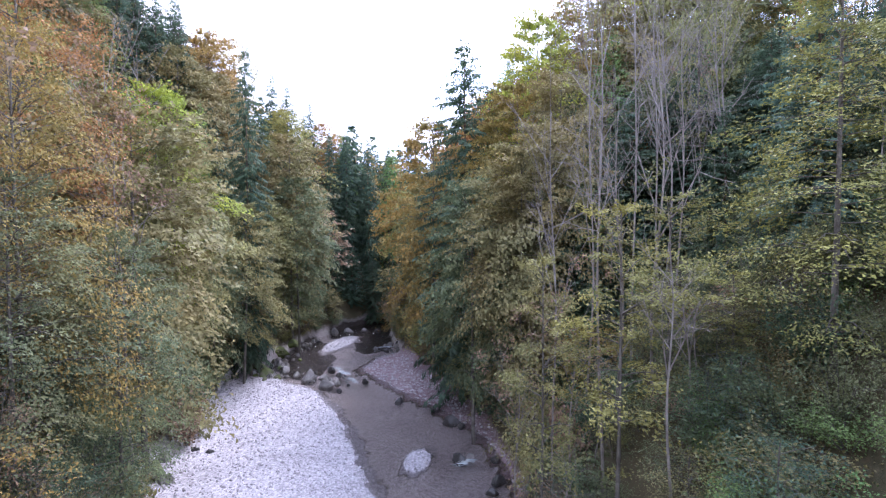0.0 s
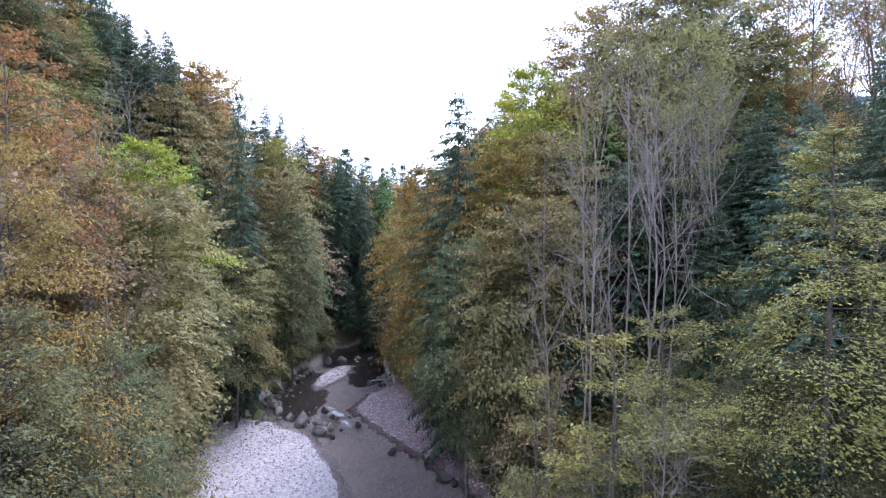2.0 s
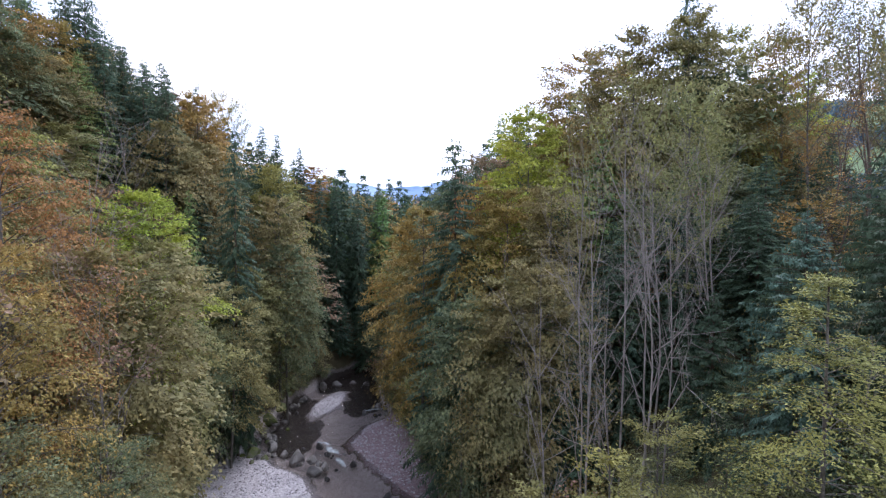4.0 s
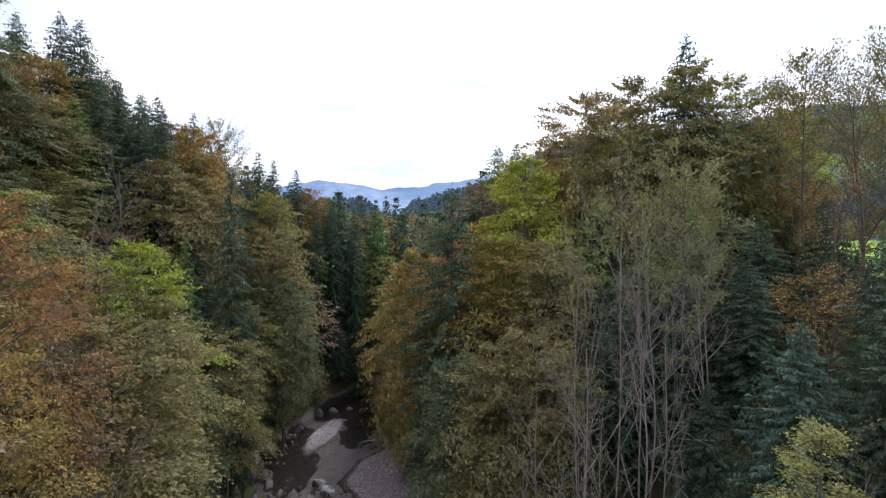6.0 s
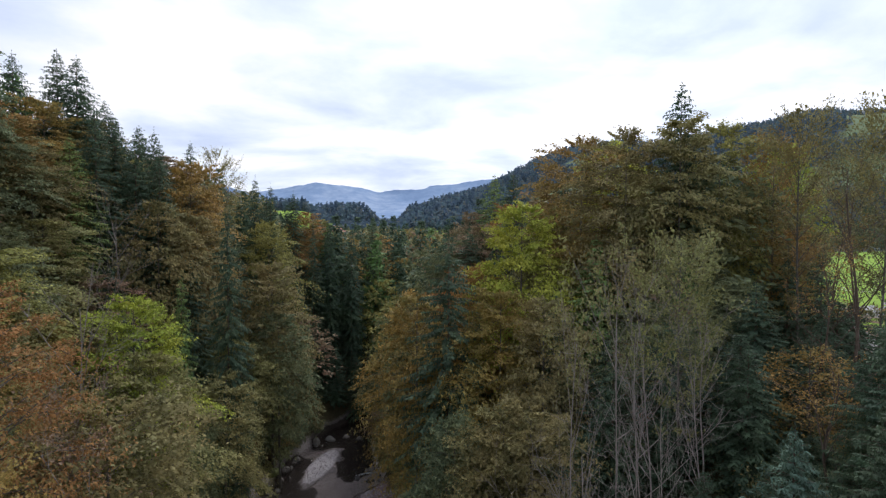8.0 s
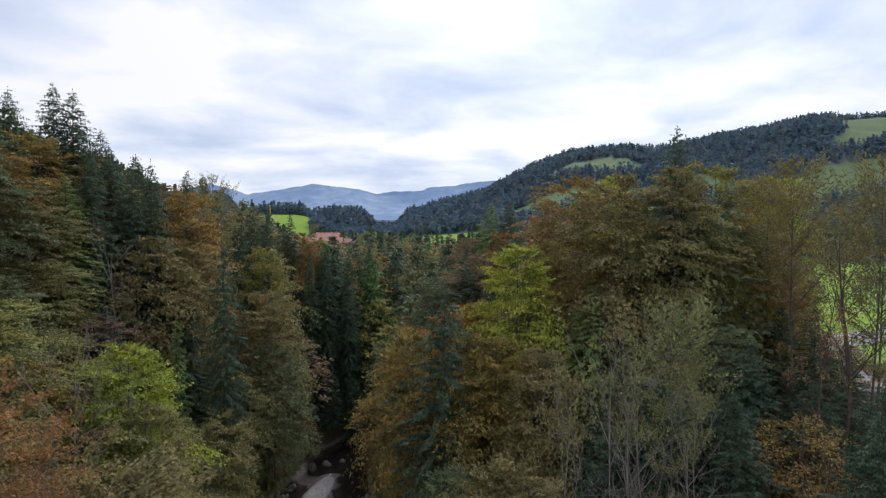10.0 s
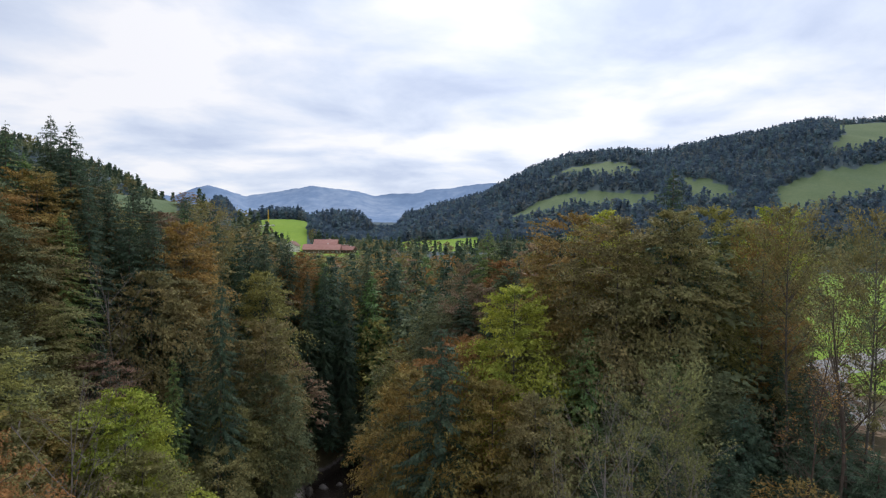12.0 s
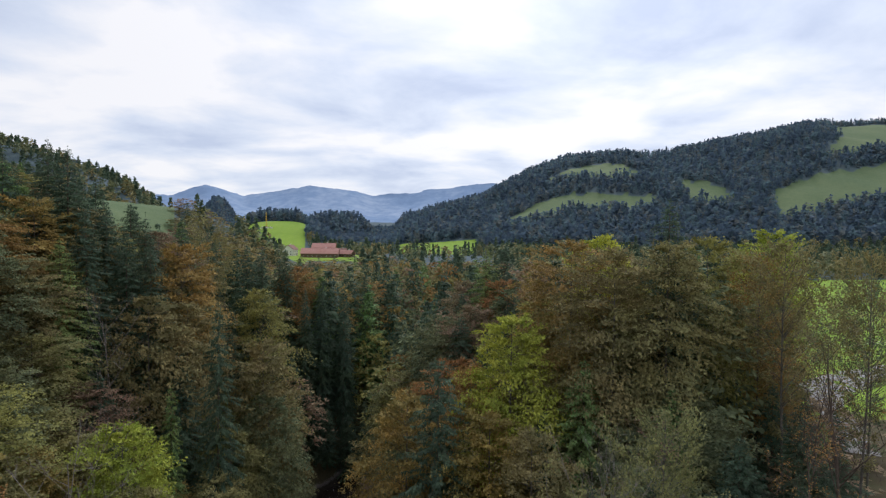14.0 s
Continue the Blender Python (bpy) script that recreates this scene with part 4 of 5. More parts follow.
plant("spruce", 34, 52, tall=15, wide=3.8, tone="dark")
# overhanging bushes along the left bank
plant("shrub", -28.0, 54.5, tall=4.4, wide=2.6, tone="brown", place="on the gravel's edge")
plant("shrub", -28.8, 58.5, tall=4.0, wide=2.6, tone="olive", place="on the gravel's edge")
plant("shrub", -19.6, 25, tall=7, wide=3.6, tone="olive", place="by the stream")
plant("shrub", -21.2, 29, tall=8, wide=3.8, tone="green", place="by the stream")
plant("shrub", -22.8, 33, tall=7, wide=3.6, tone="olive", place="by the stream")
plant("shrub", -26.4, 37, tall=8.5, wide=3.6, tone="green", place="by the stream")
plant("shrub", -29.2, 40.5, tall=8.5, wide=3.2, tone="green", place="by the stream")
plant("shrub", -31.2, 46, tall=8.5, wide=3.0, tone="green", place="by the stream")
plant("shrub", -31.2, 51, tall=8.5, wide=3.2, tone="olive", place="by the stream")
plant("shrub", -30.2, 56, tall=6.5, wide=3.4, tone="brown", place="by the stream")
plant("shrub", -30.8, 60.5, tall=8.5, wide=3.4, tone="green", place="by the stream")
plant("shrub", -32.4, 65.5, tall=6, wide=3.4, tone="green", place="by the stream")
plant("shrub", -33.6, 71, tall=6, wide=3.4, tone="olive", place="by the stream")
plant("shrub", -35.0, 77, tall=6, wide=3.4, tone="green", place="by the stream")


# ---- the rest of the wood ----
def fill_wood():
    rng = random.Random(11)
    near = [(x, y, w) for x, y, w in PLANTED]
    spots = []
    y = 17.0
    while y < 330:
        step = 5.8 if y < 130 else 7.6 if y < 210 else 9.0
        x = -0.98 * y - 24
        while x < 0.98 * y + 24:
            px, py = x + rng.uniform(-0.42, 0.42) * step, y + rng.uniform(-0.42, 0.42) * step
            spots.append((px, py, step))
            x += step
        y += step
    P = np.array(spots)
    D, S = bank(P[:, 0], P[:, 1])
    Z = ground_z(P[:, 0], P[:, 1])
    open_land = meadow_mask(P[:, 0], P[:, 1])
    for (x, y, step), d, s, z, o in zip(spots, D, S, Z, open_land):
        if d < (1.2 if y < 115 else 0.3) or o or math.hypot(x, y) < 20:
            continue
        if s < 0 and (d > 64 and y < 150 or y > 180 and -0.66 * y < x < min(-72, -0.47 * y)):
            continue
        if y > 230 and abs(x) > 0.6 * y:
            continue
        if s > 0 and y < 60 and d > 40:
            continue
        if any((x - a) ** 2 + (y - b) ** 2 < (0.55 * w + 1.1) ** 2 for a, b, w in near):
            continue
        open_edge = s > 0 and (y < 115 and x > 0.60 * y + 4 or y < 58 and d > 20)
        if open_edge and (y > 92 or x > 80) or (s > 0 and y < 36):
            continue
        if open_edge and math.hypot(x - np.interp(y, [56, 68, 84, 100], [50, 62, 76, 84]), 0) < 4:
            continue
        far = y > 122 or d > (36 if s < 0 else 30)
        q = rng.random()
        # canopy height of this stretch
        if s < 0:
            tall = rng.uniform(17, 25) if d > 6 else rng.uniform(10, 17)
            if d > 26 and y < 96:
                tall = max(12.0, rng.uniform(68, 76) - z)
            if y > 125:
                tall = rng.uniform(18, 24) if y < 165 else rng.uniform(12, 17)
        else:
            tall = rng.uniform(19, 27) if d > 6 else rng.uniform(9, 16)
            if d > 24 and y < 120:
                tall = rng.uniform(25, 30)
            if y < 47 and d < 24:
                tall = rng.uniform(8, 14)
            elif y < 66 and 10 < d < 34:
                tall = rng.uniform(13, 18)
            if open_edge:
                tall = rng.uniform(8, 13) if y < 55 else rng.uniform(5.5, 9)
            if y > 150:
                tall = rng.uniform(12, 17)
        if s < 0 and 95 < y < 200 and x < -34:
            tall = max(9.0, min(tall if x > -0.62 * y else 30.0, (rng.uniform(65, 72) if y < 126 and x < -0.62 * y else rng.uniform(60, 65) + (3.0 if y < 125 and -0.62 < x / y < -0.43 else 0.0)) - z))
        if 138 < y < 200 and -50 < x < 45:
            tall = min(34.0, max(10.0, rng.uniform(45, 52) - z))
        elif y >= 200 and abs(x) < 0.5 * y:
            tall = max(9.0, (rng.uniform(46, 50.5) if -0.36 < x / y < -0.13 else rng.uniform(45, 52)) - z)
        if s < 0 and y > 180 and x < -0.24 * y:
            tall = rng.uniform(8, 12)
        evergreen = 0.24 if s < 0 else 0.2
        if s < 0 and 60 < y < 130 and d > 17:
            evergreen = 0.52
        if 125 < y < 200:
            evergreen = 0.44
        if open_edge:
            evergreen = 0.5
        if q < evergreen:
            tone = "dark" if rng.random() < 0.8 else "larch"
            if far:
                plant_far(True, x, y, tall * 1.12, tall * rng.uniform(0.19, 0.24), tone)
            else:
                plant("spruce", x, y, tall=tall * 1.12, wide=tall * rng.uniform(0.19, 0.24), tone=tone)
        elif (q > 0.93 and y < 90 and not far) or (open_edge and q > 0.72):
            plant("bare_mid", x, y, tall=tall, tone="brown")
        else:
            tone = rng.choice(["rust", "brown"]) if open_edge else rng.choices(["olive", "green", "ochre", "rust", "brown", "yellow_green"], [30, 26, 15, 7, 10, 9])[0]
            if s > 0 and y < 68 and not open_edge:
                tone = rng.choice(["olive", "green", "green"])
            wide = rng.uniform(4.4, 6.4)
            if far:
                plant_far(False, x, y, tall, wide * 1.15, tone, y > 190 or d > 45)
            else:
                close = y < 35
                plant("beech_near" if close else "beech", x, y, tall=tall, wide=min(wide, 0.22 * tall) if close else wide, tone=tone)


fill_wood()


def understorey():
    """Small trees and thickets that step down the slopes to the stream."""
    rng = random.Random(41)
    for k in range(34):
        y = 22 + 0.85 * k
        edge = np.interp(y, COURSE[:, 1], COURSE[:, 0]) - np.interp(y, COURSE[:, 1], COURSE[:, 2])
        for d in (rng.uniform(0.6, 2.4), rng.uniform(2.6, 6.0)):
            if rng.random() < 0.75 and math.hypot(edge - d, y) > 22:
                # dark leaf tones weighted up so the colour stands in for bank shade
                plant("thicket_near", edge - d, y, tall=rng.uniform(5, 9) + 1.2 * max(d, 0), wide=rng.uniform(2.2, 3.2), tone=rng.choices(["olive", "green", "ochre", "dark", "brown"], [1, 10, 1, 6, 2])[0], place="by the stream")
    y = 34.0
    while y < 126:
        for s in (-1, 1):
            d = 2.0
            while d < 25:
                py = y + rng.uniform(-1.9, 1.9)
                x = np.interp(py, COURSE[:, 1], COURSE[:, 0]) + s * (np.interp(py, COURSE[:, 1], COURSE[:, 2]) + d + rng.uniform(-1.4, 1.4))
                d += 4.4
                if s > 0 and y < 58 and (x > 13 or y < 40) or any((x - a) ** 2 + (py - b) ** 2 < 3.2 for a, b, w in PLANTED):
                    continue
                tone = rng.choices(["olive", "green", "ochre", "brown", "rust", "yellow_green", "pale"], [6, 5, 3, 6, 2, 2, 3])[0]
                if rng.random() < 0.13:
                    plant("bare_mid", x, py, tall=rng.uniform(8, 12), wide=2.6, tone="brown")
                else:
                    plant("understorey", x, py, tall=rng.uniform(6, 12), wide=rng.uniform(2.6, 3.9), tone=tone)
        y += 4.3


understorey()


def wood_behind():
    """The wood goes on behind the start."""
    rng = random.Random(3)
    for k in range(260):
        a, r = rng.uniform(95, 265), rng.uniform(34, 150)
        x, y = r * math.sin(radians(a)), r * math.cos(radians(a))
        if bank(np.array([x]), np.array([y]))[0][0] > 2:
            plant_far(rng.random() < 0.3, x, y, rng.uniform(16, 24), rng.uniform(4, 5.4), rng.choice(["olive", "green", "dark", "ochre"]), True)


wood_behind()
join_far()


# ---- shrubs along the water ----
def fringe():
    rng = random.Random(23)
    y = 22.0
    while y < 128:
        c, w = np.interp(y, COURSE[:, 1], COURSE[:, 0]), np.interp(y, COURSE[:, 1], COURSE[:, 2])
        for s in (-1, 1):
            off = w + rng.uniform(0.6, 3.4)
            tone = rng.choices(["green", "olive", "brown", "ochre"], [5, 5, 2, 2])[0]
            plant("shrub", c + s * off, y + rng.uniform(-0.8, 0.8), tall=rng.uniform(2.2, 5.0), wide=rng.uniform(1.8, 3.0), tone=tone, place="by the stream")
        y += 2.1
    # undergrowth on the near bank
    for k in range(60):
        x, y = rng.uniform(3, 46), rng.uniform(14, 50)
        if x > y * 0.98 + 6:
            continue
        d = bank(np.array([x]), np.array([y]))[0][0]
        if 0.5 < d < 32 and math.hypot(x, y) > 21:
            plant("shrub_near" if y < 36 else "shrub", x, y, tall=rng.uniform(1.6, 5.5), wide=rng.uniform(1.6, 3.2), tone=rng.choices(["green", "olive", "brown", "yellow_green"], [6, 4, 1, 1])[0], place="under the trees")


    for k in range(50):
        x, y = rng.uniform(8, 34), rng.uniform(30, 56)
        d = bank(np.array([x]), np.array([y]))[0][0]
        if 3 < d < 30:
            plant("shrub", x, y, tall=rng.uniform(2.0, 5.0), wide=rng.uniform(1.8, 2.8), tone=rng.choices(["green", "dark", "olive"], [5, 3, 2])[0], place="under the trees")
    for k in range(22):
        x, y = rng.uniform(10, 36), rng.uniform(13, 36)
        if 17 < math.hypot(x, y) and x < y * 0.98 + 8:
            plant("shrub_near", x, y, tall=rng.uniform(2.0, 5.0), wide=rng.uniform(1.6, 2.6), tone=rng.choices(["green", "olive", "dark"], [6, 1, 3])[0], place="under the trees")


fringe()


def near_bank():
    """Thickets, young spruces and thin half-bare trees of the near right bank."""
    rng = random.Random(57)
    for x, y, tall in ((25, 27, 15), (29.5, 32, 16), (32, 26.5, 15), (20.5, 37, 13), (34.5, 37, 15), (24, 33, 12), (28, 22.5, 14)):
        plant("spruce_near", x, y, tall=tall, wide=0.2 * tall, tone="dark", place="on the near bank")
    for k in range(70):
        x, y = rng.uniform(6, 34), rng.uniform(14, 40)
        d = bank(np.array([x]), np.array([y]))[0][0]
        if d < 1.5 or math.hypot(x, y) < 20 or x > y * 0.98 + 8:
            continue
        q = rng.random()
        if q < 0.14:
            plant("bare_leafy", x, y, tall=rng.uniform(6, 10), wide=rng.uniform(1.4, 2.2), tone=rng.choice(["brown", "pale"]), place="on the near bank")
        else:
            plant("thicket_near", x, y, tall=rng.uniform(2.5, 6.0), wide=rng.uniform(1.5, 2.6), tone=rng.choices(["green", "olive", "pale", "dark"], [8, 3, 2, 4])[0], place="on the near bank")
    # ferns and low bushes under the nearest trees
    for k in range(46):
        x, y = rng.uniform(12, 30), rng.uniform(11, 26)
        if math.hypot(x, y) > 17.5:
            plant("shrub_near", x, y, tall=rng.uniform(1.6, 3.6), wide=rng.uniform(1.5, 2.5), tone=rng.choices(["green", "larch", "olive"], [5, 4, 2])[0], place="under the trees")


near_bank()


# ---- far woods ----
def far_wood(name, label, xs, ys, tone, pointed, seed, tall=(14, 24), tufts=20):
    """Many far trees in one mesh: loose tufts round a cone or an egg."""
    g = np.random.default_rng(seed)
    n = len(xs)
    if not n:
        return
    z = ground_z(xs, ys)
    h = g.uniform(*tall, n)
    per = tufts
    k = np.tile(np.linspace(0.02, 1, per), (n, 1)) + g.uniform(-0.03, 0.03, (n, per))
    a = g.uniform(0, 6.283, (n, per))
    prof = (1.02 - k) * 0.22 if pointed else 0.27 * np.sqrt(np.clip(1 - ((k - 0.45) / 0.6) ** 2, 0.04, 1))
    r = prof * h[:, None] * g.uniform(0.6, 1.1, (n, per))
    c = np.stack([xs[:, None] + r * np.cos(a), ys[:, None] + r * np.sin(a), z[:, None] + k * h[:, None]], -1).reshape(-1, 3)
    out = np.stack([np.cos(a), np.sin(a), np.full_like(a, -0.5 if pointed else 0.1)], -1).reshape(-1, 3)
    s = Shape(seed)
    s.four = False
    m = len(c)
    ln = np.repeat(h, per) * (0.30 if pointed else 0.34) * (20 / per) ** 0.4 * g.uniform(0.7, 1.3, m)
    up = np.array([0, 0, 0.8]) + out * 0.6 + g.normal(size=(m, 3)) * 0.4
    s.leaves(c, out + g.normal(size=(m, 3)) * 0.5, up, ln, ln * 0.9)
    me = bpy.data.meshes.new(name)
    lv = s.lv[0]
    me.from_pydata(lv.reshape(-1, 3).tolist(), [], np.arange(len(lv) * 3).reshape(-1, 3).tolist())
    me.materials.append(LEAF[tone])
    tagged(new(name, me), label, "woods", kind="stuff")


def hill_woods():
    g = np.random.default_rng(5)
    for n, y0, y1, tufts in ((3400, 315, 700, 52), (27000, 700, 1750, 13)):
        y = g.uniform(y0, y1, n)
        u = g.uniform(-0.98, 1.0, n)
        x = u * y
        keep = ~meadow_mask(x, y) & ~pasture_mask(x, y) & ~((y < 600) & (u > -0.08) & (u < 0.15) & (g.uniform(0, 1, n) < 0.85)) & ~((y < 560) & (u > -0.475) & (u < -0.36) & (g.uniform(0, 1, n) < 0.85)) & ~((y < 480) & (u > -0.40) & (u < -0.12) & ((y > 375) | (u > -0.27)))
        x, y = x[keep], y[keep]
        q = g.uniform(0, 1, len(x))
        near = y0 < 600
        # trees past 700 m take the foliage colours with haze painted in
        far_wood("far_conifers", "dark conifer woods on the far hills", x[q < 0.4], y[q < 0.4], "dark" if near else "hazed_dark", True, 31, (11, 18) if near else (13, 22), tufts)
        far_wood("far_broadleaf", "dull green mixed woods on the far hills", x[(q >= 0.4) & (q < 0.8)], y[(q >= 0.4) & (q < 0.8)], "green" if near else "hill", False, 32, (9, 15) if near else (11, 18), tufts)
        far_wood("far_autumn", "brownish autumn woods on the far hills", x[q >= 0.8], y[q >= 0.8], "olive" if near else "hazed_brown", False, 33, (9, 15) if near else (11, 18), tufts)


hill_woods()


# ---- stones in and beside the stream ----
ROCK = surface("grey_river_rock", [(0.3, (0.10, 0.09, 0.082)), (0.5, (0.21, 0.195, 0.18)), (0.7, (0.36, 0.335, 0.315))], 0.9, 0.85, 7, 0.7)
DARK_ROCK = surface("wet_dark_rock", [(0.3, (0.02, 0.018, 0.017)), (0.7, (0.075, 0.068, 0.062))], 1.2, 0.35, 6, 0.6, spec=0.5)
MOSSY_ROCK = surface("mossy_rock", [(0.38, (0.16, 0.15, 0.12)), (0.5, (0.11, 0.13, 0.045)), (0.65, (0.15, 0.18, 0.05))], 0.7, 0.95, 7, 0.7)


def rock_mesh(seed, detail=2):
    bm = bmesh.new()
    bmesh.ops.create_icosphere(bm, subdivisions=detail, radius=1.0)
    off = Vector((seed * 7.3, seed * 3.1, seed))
    for v in bm.verts:
        k = 1 + 0.42 * noise.noise(v.co * 0.9 + off) + 0.16 * noise.noise(v.co * 2.6 + off)
        v.co = v.co * k
        v.co.z *= 0.62
    # broken, flat faces
    g = random.Random(seed)
    for _ in range(9):
        n = Vector((g.uniform(-1, 1), g.uniform(-1, 1), g.uniform(-0.1, 1))).normalized()
        w = g.uniform(0.42, 0.72)
        for v in bm.verts:
            t = v.co.dot(n) - w
            if t > 0:
                v.co -= n * t * 0.92
    me = bpy.data.meshes.new("boulder")
    bm.to_mesh(me)
    bm.free()
    return me


ROCKS = {}
for stuff_name, mat in (("grey", ROCK), ("dark", DARK_ROCK), ("mossy", MOSSY_ROCK)):
    ROCKS[stuff_name] = []
    for k in range(4):
        me = rock_mesh(k + 3 * len(stuff_name), 3)
        me.materials.append(mat)
        ROCKS[stuff_name].append(me)


def boulder(look_of, x, y, size, squash=1.0, turn=0.0):
    me = ROCKS[look_of][pick.randrange(4)]
    ob = new("boulder", me)
    z = max(height(x, y), float(water_z(y)) - 0.1)
    ob.matrix_basis = Matrix.LocRotScale((x, y, z + size * 0.16), Euler((0, 0, turn or pick.uniform(0, 6.28))), (size, size * squash, size * pick.uniform(0.7, 1.0)))
    words = {"grey": "pale grey weathered boulder beside the stream", "dark": "dark wet boulder standing in the stream", "mossy": "moss-covered boulder on the stream bank"}
    tagged(ob, words[look_of], "boulder", group="stream boulders")


boulder("grey", -21.9, 82.4, 1.9, 0.7)
boulder("grey", -19.4, 82.0, 1.2, 0.8)
boulder("dark", -19.6, 87.4, 1.0, 0.7)
boulder("dark", -17.4, 84.0, 0.9, 0.6)
boulder("grey", -16.9, 79.6, 1.3, 0.5)
boulder("grey", -18.4, 77.6, 1.5, 0.6)
boulder("dark", -12.6, 80.2, 1.0, 0.6)
boulder("grey", -24.6, 84.5, 0.9, 0.8)
boulder("grey", -27.4, 86.4, 1.5, 0.6)
boulder("mossy", -29.6, 83.6, 1.8, 0.7)
boulder("grey", -30.8, 86.0, 1.4, 0.8)
boulder("mossy", -32.4, 88.6, 1.9, 0.8)
boulder("dark", -28.4, 81.8, 0.8, 0.8)
boulder("grey", -29.8, 91.5, 1.2, 0.8)
boulder("grey", -31.0, 95.0, 1.1, 0.7)
boulder("mossy", -32.0, 99.0, 2.2, 0.8)
boulder("mossy", -31.4, 104.5, 2.0, 0.7)
boulder("grey", -29.6, 108.5, 1.3, 0.7)
boulder("grey", -28.6, 113.0, 1.2, 0.7)
boulder("grey", -26.6, 122.5, 2.2, 0.5)
boulder("grey", -23.6, 125.0, 1.3, 0.6)
boulder("grey", -20.0, 126.5, 1.0, 0.8)
boulder("dark", -16.4, 125.5, 1.2, 0.8)
boulder("grey", -11.6, 108.6, 1.3, 0.5)
boulder("grey", -10.0, 106.6, 1.0, 0.6)
boulder("dark", -14.0, 104.4, 1.0, 0.5)
boulder("dark", -6.2, 70.2, 0.8, 0.6)
boulder("dark", 1.0, 61.9, 1.3, 0.45)
boulder("dark", 2.2, 60.8, 0.8, 0.6)
boulder("dark", 1.7, 51.1, 1.1, 0.7)
boulder("grey", 2.5, 51.8, 0.7, 0.7)
boulder("dark", 5.3, 51.4, 0.8, 0.6)
boulder("dark", 5.2, 46.6, 0.9, 0.6)
boulder("dark", 4.2, 44.6, 0.7, 0.8)
boulder("mossy", -27.6, 47.6, 1.9, 0.6)
boulder("mossy", -27.0, 43.6, 1.7, 0.7)
boulder("grey", -25.8, 46.0, 1.1, 0.7)
boulder("grey", -28.6, 51.2, 1.0, 0.8)
rubble = random.Random(41)
for k in range(26):
    boulder("grey" if k % 3 else "mossy", rubble.uniform(-34, -26), rubble.uniform(79, 96), rubble.uniform(0.45, 1.1), rubble.uniform(0.5, 0.9))
for k in range(14):
    boulder("grey" if k % 2 else "dark", rubble.uniform(-23, -14), rubble.uniform(75, 86), rubble.uniform(0.3, 0.7), rubble.uniform(0.5, 0.9))
for k in range(12):
    boulder("grey" if k % 3 else "dark", rubble.uniform(-31, -27), rubble.uniform(96, 118), rubble.uniform(0.4, 0.9), rubble.uniform(0.5, 0.9))
for k in range(9):
    boulder("dark" if k % 3 else "grey", rubble.uniform(-14, -9), rubble.uniform(100, 111), rubble.uniform(0.4, 0.8), rubble.uniform(0.5, 0.9))
boulder("dark", -24.6, 52.6, 0.6, 0.7)
boulder("dark", -26.4, 53.4, 0.6, 0.7)


def cobbles():
    """Loose stones on the gravel bars, one mesh."""
    g = np.random.default_rng(77)
    base = rock_mesh(5, 1)
    bv = np.array([v.co[:] for v in base.vertices])
    bf = np.array([p.vertices[:] for p in base.polygons])
    x, y = g.uniform(-36, 8, 90000), g.uniform(40, 118, 90000)
    d, s = bank(x, y)
    rise = gravel_rise(x, y)
    keep = (d < 0.3) & (rise > 0.2)
    x, y = x[keep][:7000], y[keep][:7000]
    z = ground_z(x, y)
    n = len(x)
    size = 0.06 + 0.2 * g.uniform(0, 1, n) ** 3
    a = g.uniform(0, 6.28, n)
    sx, sy = size * g.uniform(0.8, 1.4, n), size
    px = bv[None, :, 0] * sx[:, None]
    py = bv[None, :, 1] * sy[:, None]
    v = np.stack([x[:, None] + px * np.cos(a)[:, None] - py * np.sin(a)[:, None], y[:, None] + px * np.sin(a)[:, None] + py * np.cos(a)[:, None], z[:, None] + (bv[None, :, 2] + 0.25) * size[:, None]], -1)
    f = bf[None] + (np.arange(n) * len(bv))[:, None, None]
    m = surface("loose_cobbles", [(0.34, (0.16, 0.145, 0.145)), (0.5, (0.40, 0.37, 0.38)), (0.66, (0.66, 0.62, 0.635))], 2.6, 0.85, 5, 0.3)
    ob = mesh_object("cobbles", v.reshape(-1, 3).tolist(), f.reshape(-1, 3).tolist(), [m])
    tagged(ob, "pale loose cobbles scattered over the gravel bars", "cobbles", kind="stuff")
    bpy.data.meshes.remove(base)


cobbles()


